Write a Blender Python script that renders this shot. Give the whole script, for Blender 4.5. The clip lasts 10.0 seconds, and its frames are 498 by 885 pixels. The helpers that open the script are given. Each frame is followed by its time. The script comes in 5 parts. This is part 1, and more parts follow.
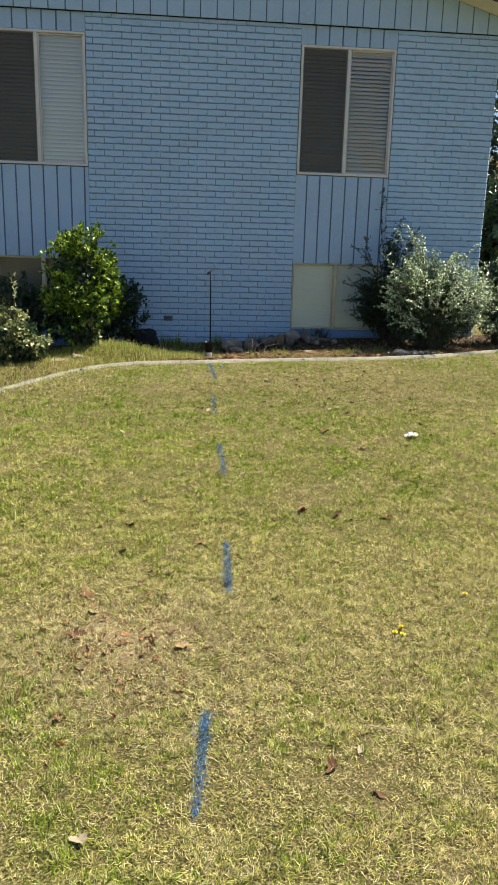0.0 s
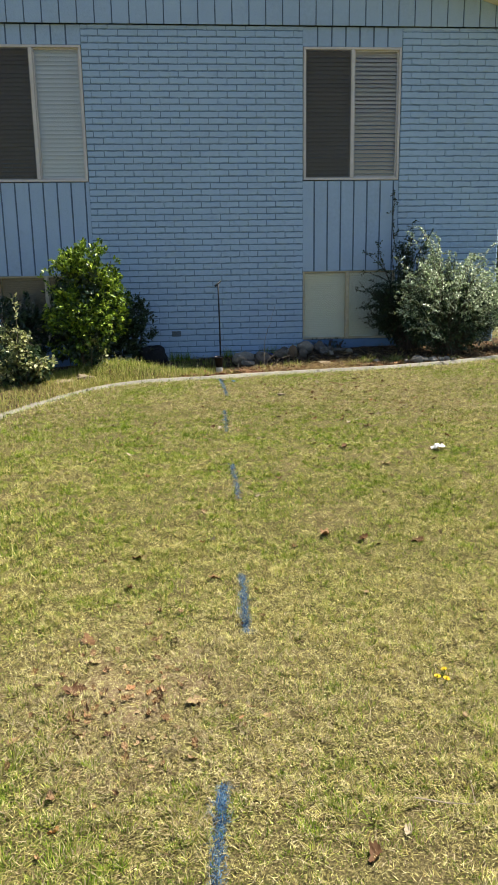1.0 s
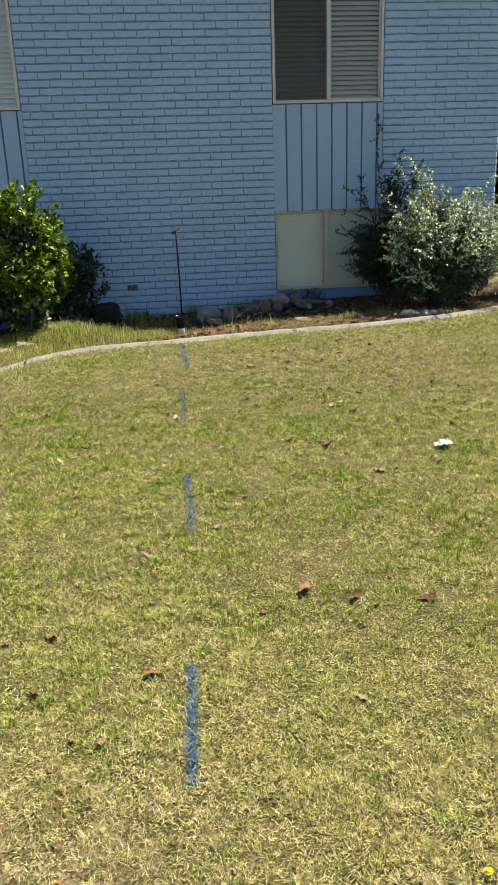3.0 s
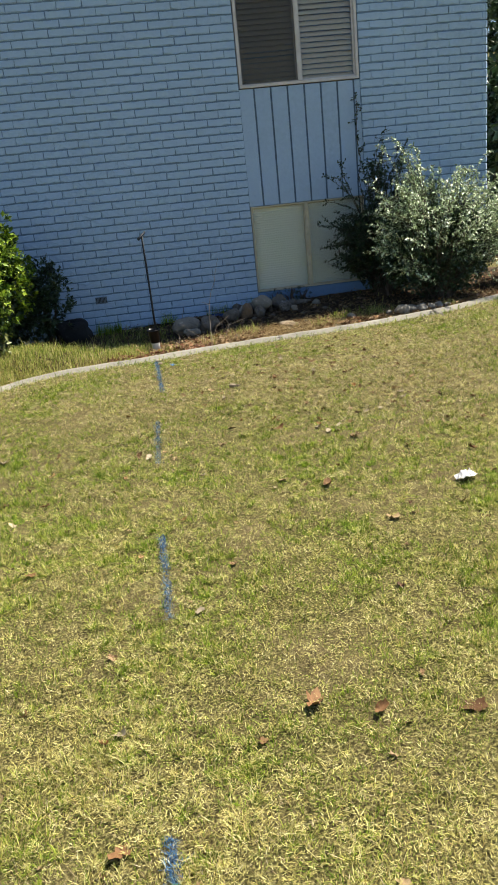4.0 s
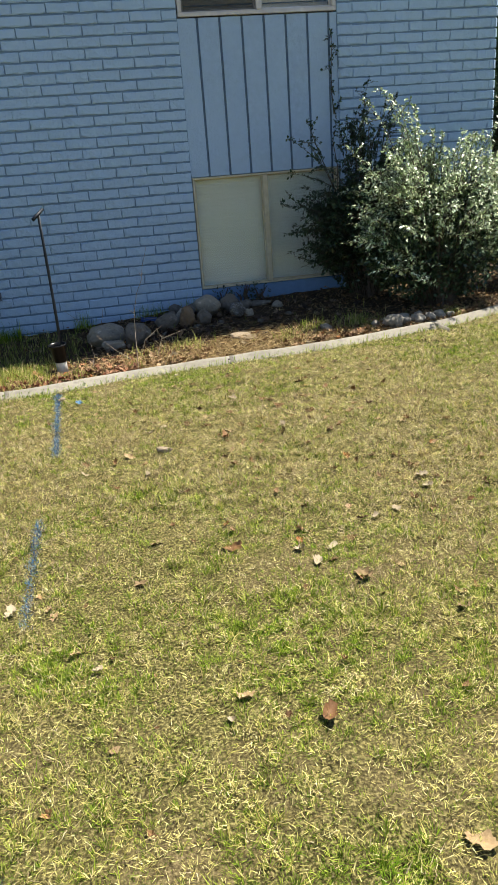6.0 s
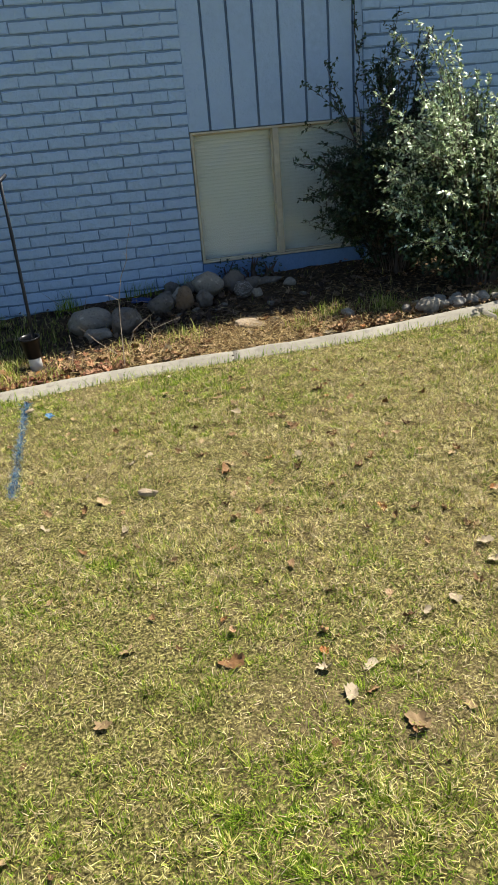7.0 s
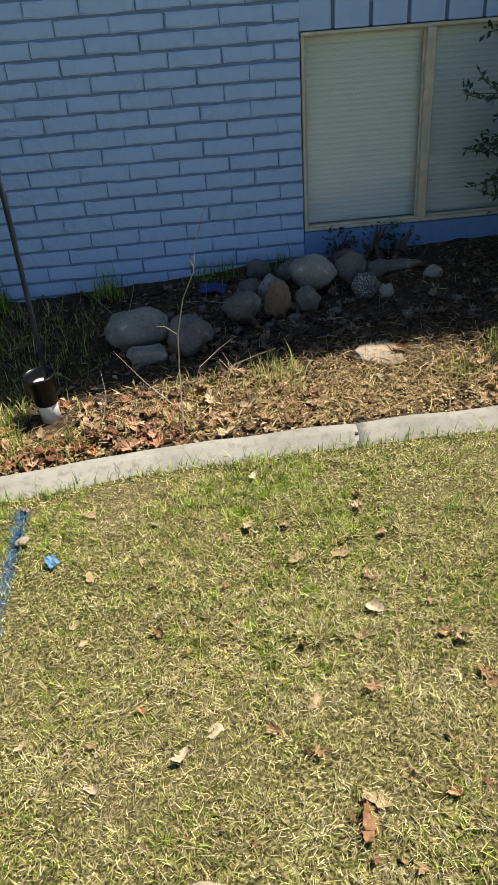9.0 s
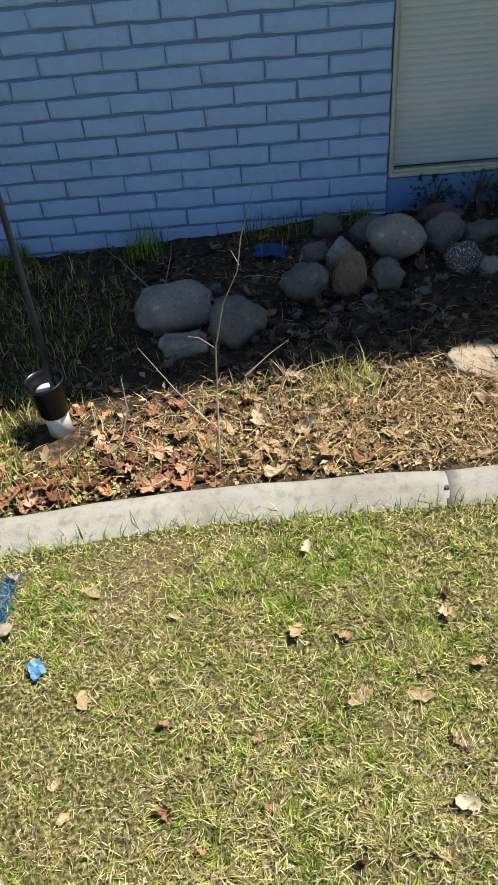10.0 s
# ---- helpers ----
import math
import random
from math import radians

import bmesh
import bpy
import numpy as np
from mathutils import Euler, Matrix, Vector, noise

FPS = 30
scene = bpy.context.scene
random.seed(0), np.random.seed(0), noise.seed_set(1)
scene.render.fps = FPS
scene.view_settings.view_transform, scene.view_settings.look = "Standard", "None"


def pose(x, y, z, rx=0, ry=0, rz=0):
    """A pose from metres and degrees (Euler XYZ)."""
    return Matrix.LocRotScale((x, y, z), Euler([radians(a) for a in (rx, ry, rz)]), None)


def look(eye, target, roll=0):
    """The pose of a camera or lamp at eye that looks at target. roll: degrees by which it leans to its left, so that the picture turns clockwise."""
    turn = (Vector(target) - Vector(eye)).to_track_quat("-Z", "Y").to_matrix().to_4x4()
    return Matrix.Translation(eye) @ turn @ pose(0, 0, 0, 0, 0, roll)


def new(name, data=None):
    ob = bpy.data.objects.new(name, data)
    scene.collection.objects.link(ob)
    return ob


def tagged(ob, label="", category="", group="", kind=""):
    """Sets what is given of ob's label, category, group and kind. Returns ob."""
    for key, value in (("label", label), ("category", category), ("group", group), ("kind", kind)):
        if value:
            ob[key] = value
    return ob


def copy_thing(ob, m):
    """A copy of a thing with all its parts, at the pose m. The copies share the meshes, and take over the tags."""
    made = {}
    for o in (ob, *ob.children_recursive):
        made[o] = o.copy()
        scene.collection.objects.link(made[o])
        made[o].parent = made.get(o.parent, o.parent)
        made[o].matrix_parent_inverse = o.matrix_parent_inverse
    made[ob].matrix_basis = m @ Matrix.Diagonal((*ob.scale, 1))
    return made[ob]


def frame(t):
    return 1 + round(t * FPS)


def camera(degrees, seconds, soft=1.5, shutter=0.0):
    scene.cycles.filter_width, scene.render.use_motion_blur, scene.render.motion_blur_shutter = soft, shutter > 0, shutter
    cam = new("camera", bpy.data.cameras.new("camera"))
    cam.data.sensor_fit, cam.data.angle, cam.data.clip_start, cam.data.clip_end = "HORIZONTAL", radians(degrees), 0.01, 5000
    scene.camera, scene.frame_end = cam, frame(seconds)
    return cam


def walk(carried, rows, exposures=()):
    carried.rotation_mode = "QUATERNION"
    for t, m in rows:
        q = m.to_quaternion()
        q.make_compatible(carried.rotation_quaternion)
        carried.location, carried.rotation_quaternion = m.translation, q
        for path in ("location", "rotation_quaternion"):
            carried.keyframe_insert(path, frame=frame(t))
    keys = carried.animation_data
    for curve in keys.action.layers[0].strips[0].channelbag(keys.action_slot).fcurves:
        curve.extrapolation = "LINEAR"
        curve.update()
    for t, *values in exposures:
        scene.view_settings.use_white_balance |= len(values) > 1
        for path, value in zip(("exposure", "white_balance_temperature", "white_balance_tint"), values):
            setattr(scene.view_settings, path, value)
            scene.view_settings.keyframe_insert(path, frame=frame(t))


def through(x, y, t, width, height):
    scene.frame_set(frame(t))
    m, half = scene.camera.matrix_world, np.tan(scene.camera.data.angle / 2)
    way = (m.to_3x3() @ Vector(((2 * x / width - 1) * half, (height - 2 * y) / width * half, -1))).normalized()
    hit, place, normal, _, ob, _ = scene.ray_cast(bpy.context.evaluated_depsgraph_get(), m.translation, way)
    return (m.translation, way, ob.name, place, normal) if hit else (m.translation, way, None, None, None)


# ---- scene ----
cam = camera(36.6, 10.0)
PATH = [
    (0, (0.529, -0.309, 1.391), (0.735, 1.617, 0.895), 1.6),
    (0.5, (0.566, -0.187, 1.372), (0.744, 1.742, 0.875), 0.8),
    (1, (0.575, 0.012, 1.34), (0.738, 1.951, 0.88), -0.9),
    (1.5, (0.611, 0.305, 1.364), (0.799, 2.243, 0.906), -1.6),
    (2, (0.742, 0.579, 1.404), (0.934, 2.494, 0.858), -1.5),
    (2.2, (0.771, 0.661, 1.4), (0.967, 2.566, 0.823), -1.1),
    (3.3, (0.782, 1.183, 1.448), (0.993, 3.068, 0.814), -3.0),
    (3.5, (0.8, 1.317, 1.431), (1.014, 3.2, 0.792), -3.8),
    (4, (0.913, 1.656, 1.461), (1.128, 3.536, 0.814), -6.0),
    (4.5, (0.936, 2.047, 1.452), (1.205, 3.93, 0.835), -5.4),
    (5, (1.015, 2.449, 1.45), (1.307, 4.333, 0.847), -4.5),
    (5.5, (1.103, 2.869, 1.442), (1.411, 4.738, 0.799), -4.1),
    (5.7, (1.121, 3.067, 1.405), (1.458, 4.918, 0.728), -4.0),
    (6.8, (1.363, 3.878, 1.437), (1.692, 5.676, 0.625), -5.1),
    (7, (1.36, 4.055, 1.418), (1.664, 5.849, 0.587), -5.0),
    (7.5, (1.356, 4.477, 1.466), (1.593, 6.262, 0.595), -4.1),
    (8, (1.414, 4.897, 1.484), (1.515, 6.656, 0.538), -4.0),
    (8.5, (1.436, 5.302, 1.466), (1.545, 7.022, 0.452), -4.2),
    (9, (1.458, 5.655, 1.5), (1.568, 7.338, 0.424), -4.2),
    (9.5, (1.552, 5.999, 1.5), (1.516, 7.604, 0.307), -5.9),
    (10, (1.524, 6.294, 1.482), (1.456, 7.84, 0.214), -5.5),
]
walk(cam, [(t, look(eye, target, roll)) for t, eye, target, roll in PATH], [(0, 1.0, 6500, 10), (4.3, 1.02, 6500, 10), (5.0, 1.12, 6500, 10), (5.6, 1.16, 6500, 10), (6.8, 1.02, 6450, 10), (8.0, 0.98, 6450, 10.5), (9.0, 1.0, 6250, 10.5), (10, 1.05, 6000, 10.5)])

# ---- world, sun, exposure ----
SUN_WAY = Vector((0.50, 0.125, 1.0)).normalized()
world = bpy.data.worlds.new("world")
scene.world = world
world.use_nodes = True
wn = world.node_tree.nodes
sky = wn.new("ShaderNodeTexSky")
sky.sky_type = "NISHITA"
sky.sun_disc = False
sky.sun_elevation = math.asin(SUN_WAY.z)
sky.sun_rotation = math.atan2(SUN_WAY.x, SUN_WAY.y)
sky.altitude = 1300
wn["Background"].inputs["Strength"].default_value = 0.068
world.node_tree.links.new(sky.outputs["Color"], wn["Background"].inputs["Color"])
sun_data = bpy.data.lights.new("sun", "SUN")
sun_data.energy, sun_data.angle, sun_data.color = 5.0, radians(0.55), (1.0, 0.93, 0.81)
sun = new("sun", sun_data)
sun.matrix_world = look((30, 8, 60), Vector((30, 8, 60)) - SUN_WAY)


# ---- materials ----
class Mat:
    """A small wrapper: a node material with one Principled shader and helpers to wire textures."""

    def __init__(self, name, rough=0.6, metal=0.0, spec=0.5):
        self.m = bpy.data.materials.new(name)
        self.m.use_nodes = True
        self.t = self.m.node_tree
        self.p = self.t.nodes["Principled BSDF"]
        self.p.inputs["Roughness"].default_value = rough
        self.p.inputs["Metallic"].default_value = metal
        self.p.inputs["Specular IOR Level"].default_value = spec

    def node(self, kind, **sets):
        n = self.t.nodes.new(kind)
        for k, v in sets.items():
            n.inputs[k.replace("_", " ")].default_value = v
        return n

    def link(self, a, b):
        self.t.links.new(a, b)

    def place(self):
        return self.node("ShaderNodeNewGeometry").outputs["Position"]

    def local(self):
        return self.node("ShaderNodeTexCoord").outputs["Object"]

    def noise(self, scale, detail=4.0, at=None, rough=0.55):
        n = self.node("ShaderNodeTexNoise", Scale=scale, Detail=detail, Roughness=rough)
        self.link(at if at is not None else self.place(), n.inputs["Vector"])
        return n.outputs["Fac"]

    def ramp(self, fac, stops):
        n = self.node("ShaderNodeValToRGB")
        e = n.color_ramp.elements
        while len(e) < len(stops):
            e.new(0.5)
        for i, (pos, col) in enumerate(stops):
            e[i].position = pos
            e[i].color = (*col, 1.0)
        self.link(fac, n.inputs["Fac"])
        return n.outputs["Color"]

    def fade(self, fac, low, high):
        n = self.node("ShaderNodeMapRange")
        n.inputs["From Min"].default_value = low
        n.inputs["From Max"].default_value = high
        self.link(fac, n.inputs["Value"])
        return n.outputs["Result"]

    def mix(self, fac, a, b, blend="MIX"):
        n = self.t.nodes.new("ShaderNodeMix")
        n.data_type, n.blend_type = "RGBA", blend
        for sock, v in ((n.inputs[0], fac), (n.inputs[6], a), (n.inputs[7], b)):
            if isinstance(v, (int, float)):
                sock.default_value = v
            elif isinstance(v, tuple):
                sock.default_value = (*v, 1.0)
            else:
                self.link(v, sock)
        return n.outputs[2]

    def colour(self, c):
        if isinstance(c, tuple):
            self.p.inputs["Base Color"].default_value = (*c, 1.0)
        else:
            self.link(c, self.p.inputs["Base Color"])

    def bump(self, fac, strength=0.3, dist=0.005):
        n = self.node("ShaderNodeBump", Strength=strength, Distance=dist)
        self.link(fac, n.inputs["Height"])
        self.link(n.outputs["Normal"], self.p.inputs["Normal"])

    def rnd(self):
        return self.node("ShaderNodeObjectInfo").outputs["Random"]

    def island(self):
        return self.node("ShaderNodeNewGeometry").outputs["Random Per Island"]


def blue_paint(name, base, per_piece="object", grime=0.2):
    k = Mat(name, 0.62, spec=0.35)
    big = k.noise(1.3, 3)
    fine = k.noise(55, 5)
    c = k.ramp(k.rnd() if per_piece == "object" else k.island(),
               [(0.0, tuple(v * 0.95 for v in base)), (0.5, base), (1.0, tuple(v * 1.05 for v in base))])
    c = k.mix(k.fade(big, 0.38, 0.7), c, tuple(v * 1.12 for v in base))
    c = k.mix(k.fade(k.noise(9, 6), 0.60, 0.85), c, tuple(v * (1 - grime) for v in base))
    c = k.mix(k.fade(k.noise(26, 5), 0.35, 0.75), c, tuple(v * 1.10 for v in base))
    k.colour(c)
    k.bump(k.mix(0.55, fine, k.noise(17, 4)), 0.95, 0.010)
    return k.m


BLUE = (0.345, 0.477, 0.638)
m_brick = blue_paint("painted_brick", BLUE)
m_brick_far = blue_paint("painted_brick_joined", BLUE, "island")
# mortar paint darker than the brick: shade of the joints is in the colour
m_mortar = blue_paint("painted_mortar_shaded", (0.145, 0.225, 0.33), grime=0.3)
m_board = blue_paint("painted_board", (0.33, 0.45, 0.605), grime=0.12)
# board paint toned down, so the groove backing carries the shade lines
m_groove = blue_paint("painted_groove_shaded", (0.115, 0.175, 0.26), grime=0.3)
m_sill = blue_paint("painted_concrete", (0.14, 0.25, 0.44), grime=0.4)


def plain(name, base, rough=0.6, metal=0.0, vary=0.18, scale=18.0, bump=0.15, spec=0.5):
    k = Mat(name, rough, metal, spec)
    lo, hi = tuple(v * (1 - vary) for v in base), tuple(min(1, v * (1 + vary)) for v in base)
    c = k.ramp(k.noise(scale, 6), [(0.3, lo), (0.7, hi)])
    c = k.mix(k.fade(k.noise(scale * 0.13, 3), 0.4, 0.75), c, tuple(v * (1 - vary) for v in base))
    k.colour(c)
    if bump:
        k.bump(k.noise(scale * 4, 5), bump, 0.003)
    return k.m


m_alu = plain("window_aluminium", (0.62, 0.585, 0.56), 0.5, 0.0, 0.12)
m_cream = plain("cream_window_paint", (0.55, 0.50, 0.36), 0.55, 0.0, 0.2, 25)
m_fascia = plain("maroon_fascia", (0.09, 0.025, 0.02), 0.5)
m_soffit = plain("cream_soffit", (0.72, 0.67, 0.54), 0.6, vary=0.1)
m_shingle = plain("brown_shingle", (0.12, 0.09, 0.075), 0.9)
m_blind_dark = plain("upper_blind_slat", (0.80, 0.69, 0.54), 0.5, vary=0.08, scale=6)
m_blind_pale = plain("basement_blind_slat", (0.90, 0.97, 0.98), 0.5, vary=0.02, scale=6)
m_blind_dun = plain("dun_blind_slat", (0.20, 0.19, 0.17), 0.5, vary=0.08, scale=6)
# white slats in place of the bright sky reflection in one upper pane
m_blind_reflection = plain("reflection_white_slat", (0.93, 0.94, 0.95), 0.45, vary=0.12, scale=3)
m_black = plain("black_plastic", (0.006, 0.006, 0.007), 0.3, spec=0.3)
m_pvc = plain("white_pvc", (0.72, 0.69, 0.62), 0.4, vary=0.12, scale=40)
m_rod = plain("weathered_steel", (0.014, 0.019, 0.028), 0.55, 0.0, 0.35, 30, spec=0.3)
m_vent = plain("grey_vent", (0.11, 0.15, 0.20), 0.6)
m_twig = plain("pale_twig", (0.34, 0.275, 0.20), 0.8, vary=0.35, scale=30)
m_stem = plain("shrub_stem", (0.09, 0.065, 0.045), 0.8, vary=0.3, scale=30)
m_bluescrap = plain("blue_paint_spot", (0.10, 0.22, 0.36), 0.5, vary=0.35, scale=60)
# second blue for the scrap in the bed, with the shade put into it
m_darkscrap = plain("shade_darkened_blue_plastic", (0.012, 0.04, 0.15), 0.5, vary=0.3, scale=60)
m_whitescrap = plain("white_paper", (0.78, 0.76, 0.73), 0.7, vary=0.08, scale=50)
m_yellow = plain("dandelion_yellow", (0.80, 0.62, 0.02), 0.6, vary=0.1, scale=60)


def glass_material():
    k = Mat("window_glass", 0.02)
    k.t.nodes.remove(k.p)
    out = k.t.nodes["Material Output"]
    clear, shine = k.node("ShaderNodeBsdfTransparent"), k.node("ShaderNodeBsdfGlossy")
    clear.inputs["Color"].default_value = (0.94, 0.95, 0.94, 1)
    shine.inputs["Roughness"].default_value = 0.03
    fres, mixer = k.node("ShaderNodeFresnel", IOR=1.5), k.node("ShaderNodeMixShader")
    k.link(fres.outputs[0], mixer.inputs[0])
    k.link(clear.outputs[0], mixer.inputs[1])
    k.link(shine.outputs[0], mixer.inputs[2])
    k.link(mixer.outputs[0], out.inputs["Surface"])
    return k.m


def screen_material():
    k = Mat("insect_screen", 0.8)
    out = k.t.nodes["Material Output"]
    k.colour((0.06, 0.052, 0.045))
    clear, mixer = k.node("ShaderNodeBsdfTransparent"), k.node("ShaderNodeMixShader")
    mixer.inputs[0].default_value = 0.33
    k.link(clear.outputs[0], mixer.inputs[1])
    k.link(k.p.outputs[0], mixer.inputs[2])
    k.link(mixer.outputs[0], out.inputs["Surface"])
    return k.m


m_glass, m_screen = glass_material(), screen_material()


def rock_material(name, a, b, scale=14.0, speck=0.0):
    k = Mat(name, 0.85, spec=0.3)
    at = k.local()
    c = k.ramp(k.noise(scale, 6, at), [(0.3, a), (0.7, b)])
    c = k.mix(k.fade(k.noise(scale * 0.3, 3, at), 0.45, 0.75), c, tuple(v * 0.66 for v in a))
    c = k.mix(k.fade(k.noise(scale * 7, 4, at), 0.55, 0.72), c, tuple(v * 0.55 for v in a))
    c = k.mix(k.fade(k.noise(scale * 1.7, 5, at), 0.60, 0.72), c, tuple(min(1, v * 1.3) for v in b))
    if speck:
        c = k.mix(k.fade(k.noise(scale * 12, 2, at), 0.56, 0.62), c, (speck, speck, speck))
    k.colour(c)
    k.bump(k.noise(scale * 5, 7, at), 0.9, 0.008)
    return k.m


m_rocks = [
    rock_material("pale_river_rock", (0.235, 0.21, 0.168), (0.36, 0.325, 0.265)),
    rock_material("grey_river_rock", (0.125, 0.11, 0.092), (0.195, 0.176, 0.15)),
    rock_material("brown_river_rock", (0.17, 0.115, 0.07), (0.25, 0.18, 0.115)),
    rock_material("speckled_rock", (0.07, 0.065, 0.058), (0.13, 0.12, 0.105), 18, 0.5),
    rock_material("red_brown_rock", (0.09, 0.06, 0.055), (0.14, 0.10, 0.09)),
    rock_material("sandstone", (0.25, 0.195, 0.13), (0.36, 0.29, 0.205), 9),
    rock_material("black_basalt", (0.012, 0.013, 0.015), (0.03, 0.031, 0.034), 12),
]


def kerb_material():
    k = Mat("kerb_concrete", 0.88, spec=0.3)
    c = k.ramp(k.noise(5, 6), [(0.25, (0.195, 0.18, 0.143)), (0.75, (0.305, 0.285, 0.232))])
    c = k.mix(k.fade(k.noise(38, 4), 0.50, 0.75), c, (0.17, 0.155, 0.13))
    k.colour(c)
    k.bump(k.noise(160, 5), 0.45, 0.003)
    return k.m


m_kerb = kerb_material()
m_crack = plain("kerb_joint_shade", (0.05, 0.042, 0.035), 0.95)


def blade_material(name, stops, patch):
    k = Mat(name, 0.6, spec=0.12)
    c = k.mix(k.fade(k.noise(5.5, 4), 0.45, 0.8), k.ramp(k.island(), stops), patch, "MULTIPLY")
    c = k.mix(1.0, c, k.ramp(k.noise(42, 3), [(0.34, (0.58, 0.58, 0.56)), (0.5, (0.95, 0.95, 0.95)), (0.66, (1.22, 1.2, 1.15))]), "MULTIPLY")
    k.colour(c)
    tr, mixer = k.node("ShaderNodeBsdfTranslucent"), k.node("ShaderNodeMixShader")
    k.link(c, tr.inputs["Color"])
    mixer.inputs[0].default_value = 0.28
    k.link(k.p.outputs[0], mixer.inputs[1])
    k.link(tr.outputs[0], mixer.inputs[2])
    k.link(mixer.outputs[0], k.t.nodes["Material Output"].inputs["Surface"])
    return k.m


def ground_material():
    k = Mat("ground_sheet", 0.95, spec=0.1)
    soil = k.ramp(k.noise(150, 6), [(0.28, (0.035, 0.024, 0.012)), (0.5, (0.12, 0.09, 0.045)), (0.72, (0.31, 0.245, 0.13))])
    turf = k.ramp(k.noise(135, 6), [(0.33, (0.020, 0.017, 0.006)), (0.5, (0.092, 0.082, 0.028)), (0.67, (0.32, 0.28, 0.11))])
    c = k.mix(k.fade(k.noise(3.0, 4), 0.48, 0.8), turf, soil)
    worn, edge = k.node("ShaderNodeVectorMath"), k.node("ShaderNodeMath")
    worn.operation, edge.operation = "DISTANCE", "ADD"
    k.link(k.place(), worn.inputs[0])
    worn.inputs[1].default_value = (0.42, 2.25, 0.07)
    k.link(worn.outputs["Value"], edge.inputs[0])
    k.link(k.noise(6.0, 4), edge.inputs[1])
    dirt = k.ramp(k.noise(70, 6), [(0.25, (0.10, 0.065, 0.038)), (0.5, (0.22, 0.155, 0.09)), (0.75, (0.34, 0.26, 0.165))])
    k.colour(k.mix(k.fade(edge.outputs[0], 0.52, 0.80), dirt, c))
    k.bump(k.noise(140, 6), 0.8, 0.012)
    return k.m


def bed_material():
    k = Mat("bed_soil", 0.97, spec=0.1)

    c = k.ramp(k.noise(45, 7), [(0.25, (0.016, 0.011, 0.007)), (0.5, (0.062, 0.042, 0.024)), (0.78, (0.20, 0.145, 0.085))])
    k.colour(k.mix(k.fade(k.noise(4, 3), 0.5, 0.7), c, (0.06, 0.044, 0.029)))
    k.bump(k.noise(80, 6), 0.9, 0.02)
    return k.m


def ramp_leaf(name, stops, rough=0.45, spec=0.4, through=0.0):
    k = Mat(name, rough, spec=spec)
    k.colour(k.ramp(k.island(), stops))
    if through:
        k.p.inputs["Transmission Weight"].default_value = 0.0
        tr, mixer = k.node("ShaderNodeBsdfTranslucent"), k.node("ShaderNodeMixShader")
        k.link(k.ramp(k.island(), [(p, tuple(min(1, v * 1.6) for v in c)) for p, c in stops]), tr.inputs["Color"])
        mixer.inputs[0].default_value = through
        k.link(k.p.outputs[0], mixer.inputs[1])
        k.link(tr.outputs[0], mixer.inputs[2])
        k.link(mixer.outputs[0], k.t.nodes["Material Output"].inputs["Surface"])
    return k.m


m_grass = blade_material("green_blade", [(0.0, (0.04, 0.085, 0.006)), (0.4, (0.145, 0.235, 0.014)), (0.75, (0.285, 0.385, 0.032)), (1.0, (0.48, 0.52, 0.10))], (0.8, 0.98, 0.7))
m_straw = blade_material("straw_blade", [(0.0, (0.13, 0.10, 0.035)), (0.3, (0.35, 0.31, 0.09)), (0.65, (0.53, 0.485, 0.16)), (0.93, (0.76, 0.71, 0.32)), (1.0, (0.28, 0.17, 0.07))], (0.95, 0.91, 0.8))
m_thatch = blade_material("beige_thatch_blade", [(0.0, (0.10, 0.07, 0.037)), (0.3, (0.27, 0.21, 0.11)), (0.65, (0.42, 0.345, 0.20)), (0.93, (0.64, 0.56, 0.38)), (1.0, (0.21, 0.12, 0.06))], (0.95, 0.9, 0.85))
m_clipping = blade_material("bleached_clipping", [(0.0, (0.24, 0.19, 0.06)), (0.35, (0.50, 0.455, 0.15)), (0.8, (0.73, 0.685, 0.29)), (1.0, (0.85, 0.815, 0.45))], (0.95, 0.93, 0.82))
m_ground, m_bed = ground_material(), bed_material()
m_fresh = ramp_leaf("fresh_grass", [(0, (0.09, 0.14, 0.02)), (0.4, (0.22, 0.29, 0.04)), (0.7, (0.38, 0.40, 0.09)), (1, (0.62, 0.54, 0.26))], 0.55, 0.2, 0.35)
m_painted_grass = ramp_leaf("paint_sprayed_grass", [(0, (0.008, 0.03, 0.07)), (0.45, (0.02, 0.085, 0.19)), (0.75, (0.06, 0.17, 0.31)), (0.9, (0.20, 0.28, 0.24)), (1, (0.5, 0.5, 0.36))], 0.5, 0.3)
m_broadleaf = ramp_leaf("broad_evergreen_leaf", [(0, (0.018, 0.045, 0.005)), (0.4, (0.075, 0.145, 0.012)), (0.75, (0.26, 0.37, 0.03)), (1, (0.50, 0.60, 0.10))], 0.4, 0.4, 0.12)
m_smallleaf = ramp_leaf("grey_green_leaf", [(0, (0.06, 0.10, 0.035)), (0.35, (0.27, 0.37, 0.17)), (0.7, (0.58, 0.68, 0.42)), (1, (0.86, 0.90, 0.70))], 0.38, 0.5, 0.06)
m_roseleaf = ramp_leaf("dull_green_leaf", [(0, (0.05, 0.07, 0.02)), (0.4, (0.15, 0.18, 0.055)), (0.8, (0.32, 0.33, 0.12)), (1, (0.55, 0.53, 0.28))], 0.45, 0.4, 0.15)
# dark glossy leaf, also used where foliage is darkened to stand in for shade
m_darkleaf = ramp_leaf("dark_glossy_and_shaded_leaf", [(0, (0.012, 0.028, 0.012)), (0.6, (0.03, 0.06, 0.022)), (1, (0.07, 0.11, 0.05))], 0.3, 0.5, 0.1)
